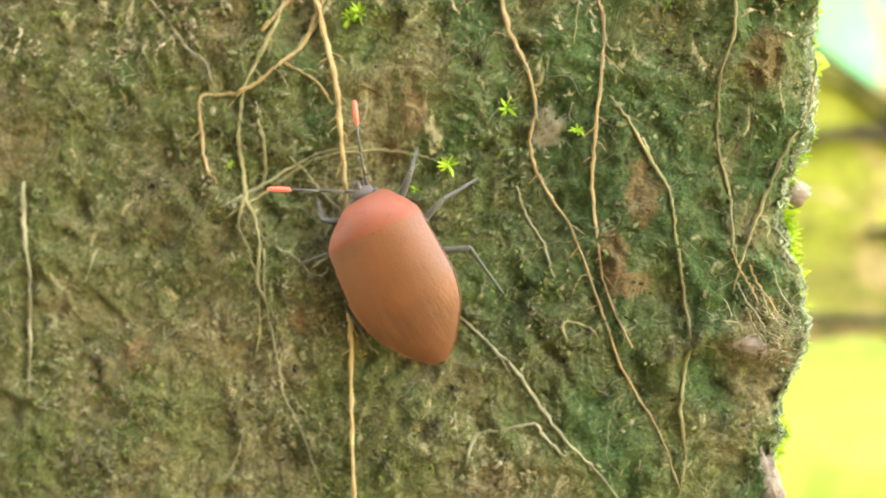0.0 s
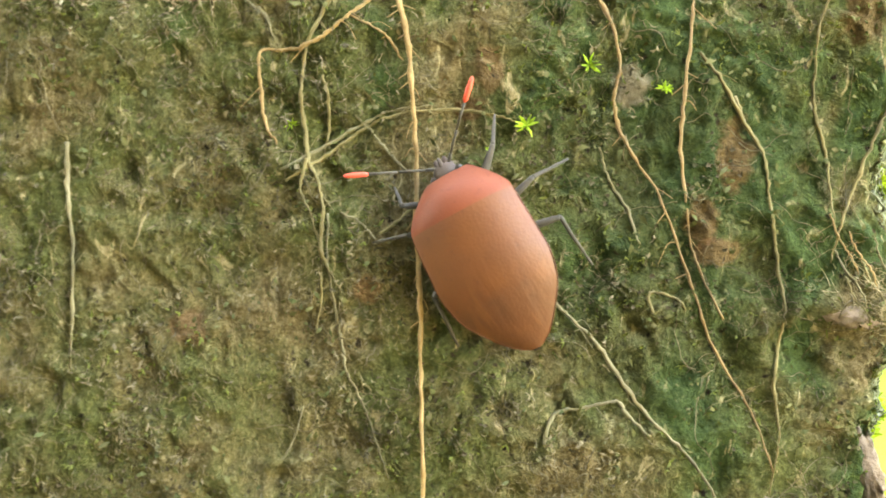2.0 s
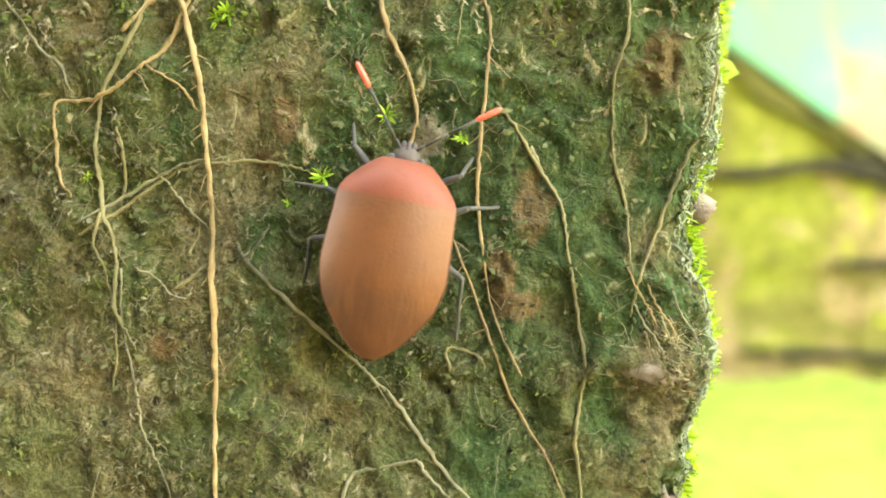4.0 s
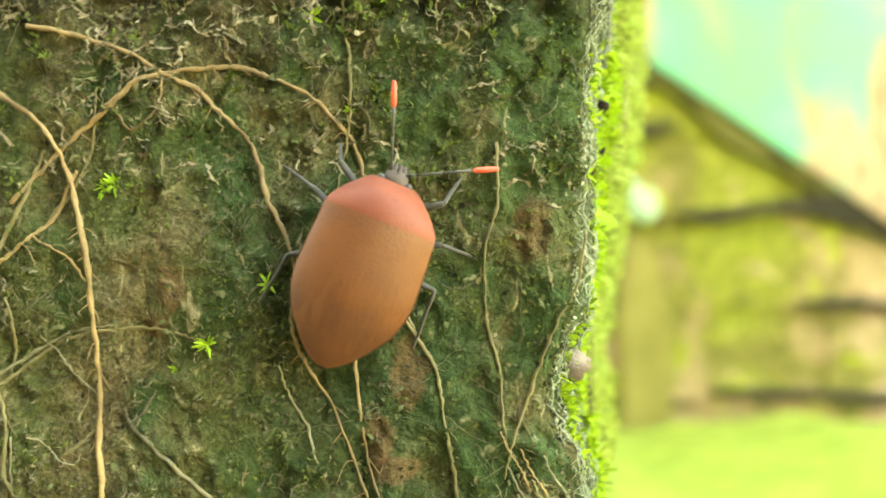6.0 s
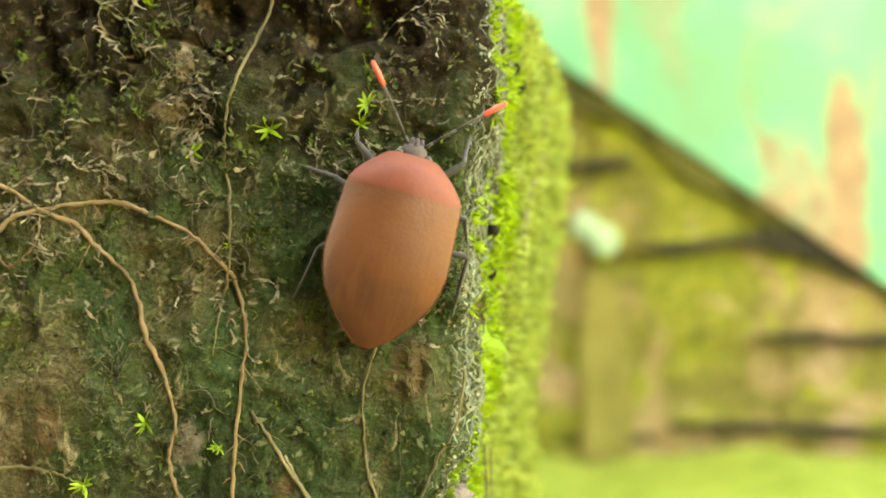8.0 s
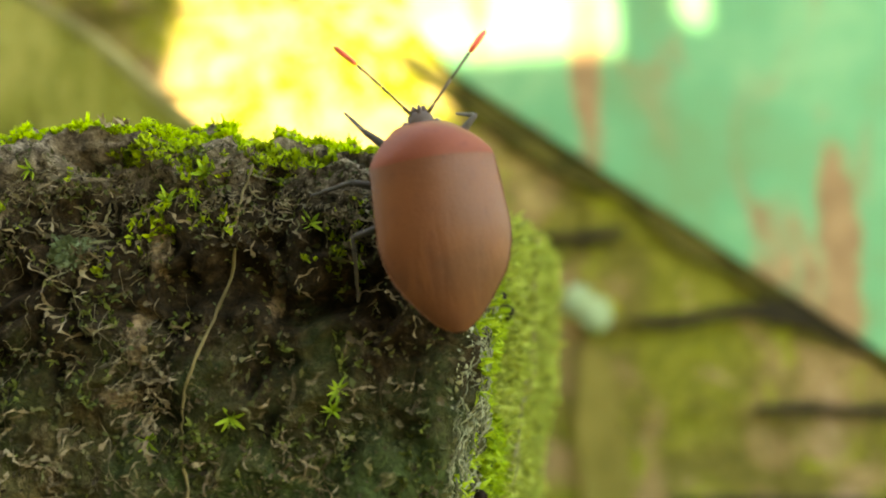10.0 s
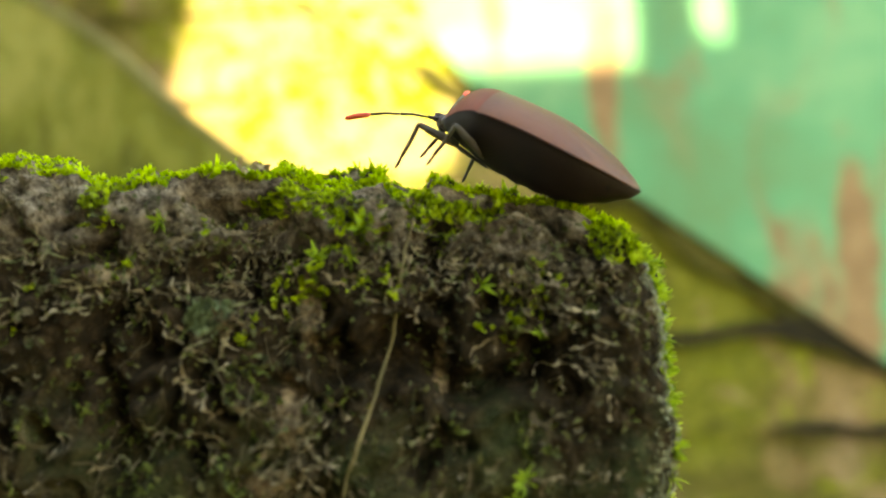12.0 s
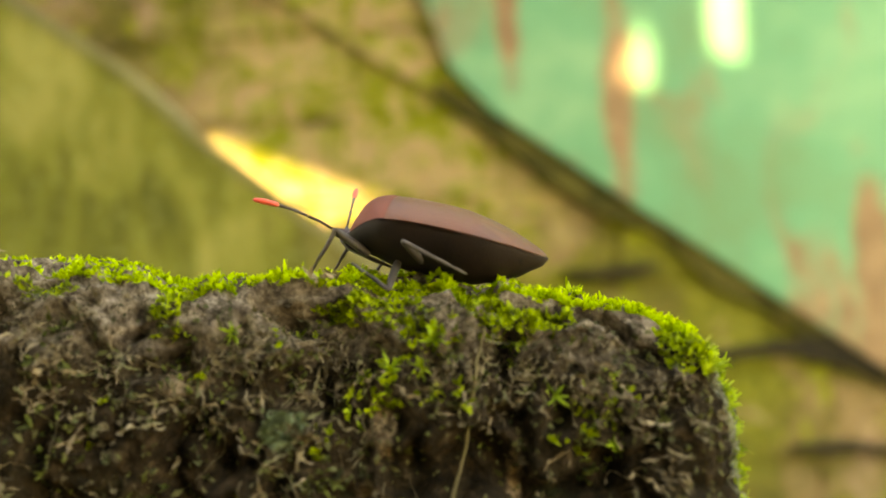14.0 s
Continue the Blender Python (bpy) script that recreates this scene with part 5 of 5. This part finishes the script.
    for s in (1, -1):
        for _, _, _, l1, l2 in LEGS:
            v, f = mm_tube([(0, 0, 0), (l1 * .2, 0, 0), (l1 * .65, 0, .06), (l1 * .93, 0, 0), (l1, 0, 0)], [0.40, 0.56, 0.50, 0.38, 0.30])
            leg = part("leg", mesh_of("leg", v, f, LEG), bug, "jointed grey-brown leg")
            v, f = mm_tube([(-.1, 0, 0), (.3, 0, 0), (l2 * .4, 0, .08), (l2 * .72, 0, 0), (l2 * .74, 0, 0), (l2 * .86, 0, .05), (l2 * .96, 0, 0), (l2, 0, -.05)],
                           [0.24, 0.30, 0.26, 0.23, 0.16, 0.20, 0.18, 0.07])
            shin = part("shin", mesh_of("shin", v, f, LEG), leg)
            limbs.append((leg, shin, s))
    return bug, feelers, limbs


# ------------------------------------------------------------------ what moves
# seconds, place of the body's middle, way ahead, way of its back
BUG_WAY = [
    (0.0, (-0.0030, -0.0056, 0.3990), 25.5, -0.20), (0.5, (-0.0034, -0.0056, 0.3985), 27.2, -0.20), (1.0, (-0.0046, -0.0056, 0.3982), 30.3, -0.22),
    (1.5, (-0.0040, -0.0056, 0.3983), 49.5, -0.25), (2.0, (-0.0016, -0.0056, 0.3969), 28.1, -0.20), (2.5, (0.0033, -0.0056, 0.3965), 13.3, -0.08),
    (3.0, (0.0068, -0.0056, 0.3972), 6.0, 0.0), (3.7, (0.0105, -0.0056, 0.4015), -6.0, 0.06), (4.6, (0.0170, -0.0056, 0.4105), -18.0, 0.14),
    (5.5, (0.0229, -0.0056, 0.4189), -22.0, 0.18), (6.0, (0.0248, -0.0056, 0.4239), -22.6, 0.24), (6.5, (0.0325, -0.0056, 0.4309), -19.8, 0.20),
    (7.0, (0.0384, -0.0056, 0.4324), -19.3, 0.18), (7.5, (0.0400, -0.0056, 0.4374), -15.4, 0.18), (8.0, (0.0447, -0.0056, 0.4447), -15.8, 0.16),
    (8.5, (0.0470, -0.0056, 0.4523), -19.8, 0.18), (8.7, (0.0484, -0.0056, 0.4565), -19.4, 0.18), (9.3, (0.0515, -0.0056, 0.4690), -10.0, 0.18),
    (9.9, (0.0542, -0.0056, 0.4812), 6.0, 0.18)]
BUG_TOP = [
    (10.4, (0.0552, -0.0056, 0.4915), (-0.25, 0.15, 0.95), (0.18, -0.97, 0.25)),
    (10.8, (0.0549, -0.0029, 0.4957), (-0.335, 0.43, 0.84), (0.20, -0.83, 0.48)), (11.0, (0.0504, 0.0019, 0.4963), (-0.62, 0.42, 0.66), (0.30, -0.70, 0.65)),
    (11.2, (0.0500, 0.0048, 0.4986), (-0.70, 0.41, 0.57), (0.33, -0.55, 0.76)),
    (11.33, (0.0492, 0.0056, 0.4982), (-0.67, 0.49, 0.53), (0.33, -0.50, 0.79)),
    (11.5, (0.0455, 0.0068, 0.5002), (-0.78, 0.42, 0.45), (0.34, -0.42, 0.84)), (12.0, (0.0450, 0.0100, 0.5012), (-0.87, 0.24, 0.43), (0.33, -0.28, 0.90)),
    (12.5, (0.0402, 0.0120, 0.5025), (-0.96, 0.10, 0.27), (0.24, -0.20, 0.95)), (13.0, (0.0302, 0.0130, 0.5037), (-0.98, 0.08, 0.15), (0.15, -0.16, 0.97)),
    (13.5, (0.0272, 0.0140, 0.5038), (-0.98, 0.08, 0.16), (0.16, -0.14, 0.97)), (14.0, (0.0255, 0.0140, 0.5037), (-0.97, 0.10, 0.18), (0.18, -0.14, 0.97))]


def body_pose(place, ahead, up):
    x = Vector(ahead).normalized()
    z = Vector(up)
    z = (z - x * z.dot(x)).normalized()
    y = z.cross(x)
    m = Matrix((x, y, z)).transposed().to_4x4()
    m.translation = place
    return m


def bug_rows():
    rows = []
    for t, place, lean, tip in BUG_WAY:
        a = radians(lean)
        rows.append((t, body_pose(place, (-math.sin(a), 0, math.cos(a)), (tip, -1, 0))))
    return rows + [(t, body_pose(p, f, n)) for t, p, f, n in BUG_TOP]


# seconds, left feeler: degrees out and up, right feeler: degrees out and up
FEELERS = ((0.0, 62, 12, 25, 14), (0.5, 66, 8, 28, 14), (1.0, 75, 8, 26, 12), (1.5, 60, 8, 20, 20), (2.0, 66, 8, 50, 18), (2.5, 45, 10, 68, 14),
           (3.0, 50, 16, 52, 12), (4.2, 35, 22, 55, 14), (5.5, 24, 24, 49, 10), (6.0, 22, 24, 64, 12), (6.5, 35, 24, 56, 10), (7.0, 45, 24, 62, 10),
           (7.5, 40, 24, 48, 10), (8.0, 42, 26, 47, 10), (8.7, 38, 24, 52, 12), (9.8, 40, 14, 45, 10), (10.8, 55, -20, 40, -20), (11.0, 34, -6, 8, -12), (11.3, 26, -26, 14, -26), (11.5, 18, -16, 30, -30), (12.0, 14, -24, 80, 14),
           (12.5, 16, -30, 88, 24), (13.0, 18, -34, 86, 26), (13.5, 20, -22, 84, 28), (14.0, 18, 10, 80, 26))


def pose_at(rows, t):
    """The pose between two rows."""
    for (t0, a), (t1, b) in zip(rows, rows[1:]):
        if t <= t1:
            return a.lerp(b, (t - t0) / (t1 - t0))
    return rows[-1][1]


def footing(p, way):
    """Where a leg that reaches from p along way meets the pillar's face or top, or as far as it can reach."""
    best = 0.0075
    if way.y > 0.05:
        d = (0.0004 - p.y) / way.y
        q = p + way * d
        if 0.0 < d and q.z < curve(q.x, *TOP) - 0.008:
            best = min(best, d)
    if way.z < -0.05:
        d = 0.0
        for _ in range(4):      # the shoulder falls off towards the face
            drop = 0.0045 * max(0.0, min(1.0, (0.006 - (p + way * d).y) / 0.006)) ** 2
            d = (curve(p.x, *TOP) + 0.0008 - drop - p.z) / way.z
        if 0.0 < d and (p + way * d).y > -0.002:
            best = min(best, d)
    q = p + way * best
    q.x = min(q.x, curve(min(q.z, 0.49), *EDGE) - 0.0006)
    return q


def joint(hip, foot, bend, l1, l2):
    """Poses of a thigh on the body and of a shin on the thigh, so that the foot is met."""
    way = foot - hip
    d = min(way.length, 0.985 * (l1 + l2))
    way.normalize()
    side = (bend - way * bend.dot(way)).normalized()
    c = (l1 * l1 + d * d - l2 * l2) / (2 * l1 * d)
    knee = way * l1 * c + side * l1 * math.sqrt(max(0.0, 1 - c * c))
    x = knee.normalized()
    y = way.cross(side).normalized()
    thigh = Matrix((x, y, x.cross(y))).transposed().to_4x4()
    thigh.translation = hip
    tip = thigh.to_3x3().transposed() @ (way * d - knee)
    return thigh, pose(l1, 0, 0, 0, math.degrees(math.atan2(-tip.z, tip.x)), 0)


def motions():
    rows = bug_rows()
    walk(bug, rows)
    # one leaf of the unseen plant sways across the sunlight to move the shade
    turned = lambda deg, a, c: Matrix.Translation(LEAF_MID + LEAF_A * a + LEAF_B * c) @ Matrix.Rotation(radians(deg), 4, -SUN_WAY) @ Matrix.Translation(-LEAF_MID)
    walk(sway, [(t, turned(deg, a, c)) for t, deg, a, c in
                ((0.0, 0, -0.90, -0.45), (6.0, 0, -0.90, -0.45), (11.7, 0, -0.50, -0.26), (12.0, 0, -0.26, -0.150), (12.25, 0, -0.135, -0.085), (12.5, 0, -0.126, -0.079), (12.9, 0, -0.136, -0.082),
                 (13.07, 1, -0.128, -0.080), (13.2, 16, -0.025, -0.015), (13.35, 27, 0.045, 0.032), (13.5, 27, 0.060, 0.036), (13.6, 25, 0.075, 0.036), (13.8, 14, 0.085, -0.006), (14.0, 6, 0.075, -0.036))])
    for ant, s in feelers:
        keys = []
        for t, lo, lu, ro, ru in FEELERS:
            out, up = (lo, lu) if s > 0 else (-ro, ru)
            keys.append((t, pose(0.0129, 0.0010 * s, -0.0002, 0, 0, out) @ pose(0, 0, 0, 0, -up, 0)))
        walk(ant, keys)
    # the legs step in two alternating threes with the way gone; each foot meets the pillar under its place
    gone, ways = 0.0, [(0.0, 0.0)]
    for (t0, a), (t1, b) in zip(rows, rows[1:]):
        turn = a.to_quaternion().rotation_difference(b.to_quaternion()).angle
        gone += (b.translation - a.translation).length + 0.004 * turn
        ways.append((t1, gone))
    for n, (leg, shin, s) in enumerate(limbs):
        hip, _, _, l1, l2 = LEGS[n % 3]
        hip = Vector((hip[0], hip[1] * s, hip[2])) / 1000
        beat = math.pi * ((n % 3 + (s > 0)) % 2)
        thighs, shins = [], []
        for i in range(71):
            t = i * 0.2
            ph = 2 * math.pi * curve(t, *ways) / 0.0075 + beat
            body = pose_at(rows, t)
            at, bend = stance(n % 3, t)
            bend.y *= s
            rest = Vector((at.x + 1.6 * math.sin(ph), at.y * s, 0.0)) / 1000
            foot = body.inverted() @ footing(body @ rest, -(body.to_3x3() @ Vector((0, 0, 1))))
            foot.z += 0.0012 * max(0.0, math.cos(ph))
            a, b = joint(hip, foot, bend, l1 / 1000, l2 / 1000)
            thighs.append((t, a))
            shins.append((t, b))
        walk(leg, thighs)
        walk(shin, shins)


ground_and_walls()
stair_side()
crevices()
parapet()
ledge()
plant, sway = shade_plant()
build_block()
crust()
threads()
crinkles()
scales()
moss_cover()
sprigs()
small_bits()
roots()
bug, feelers, limbs = build_bug()
back_wall()
motions()
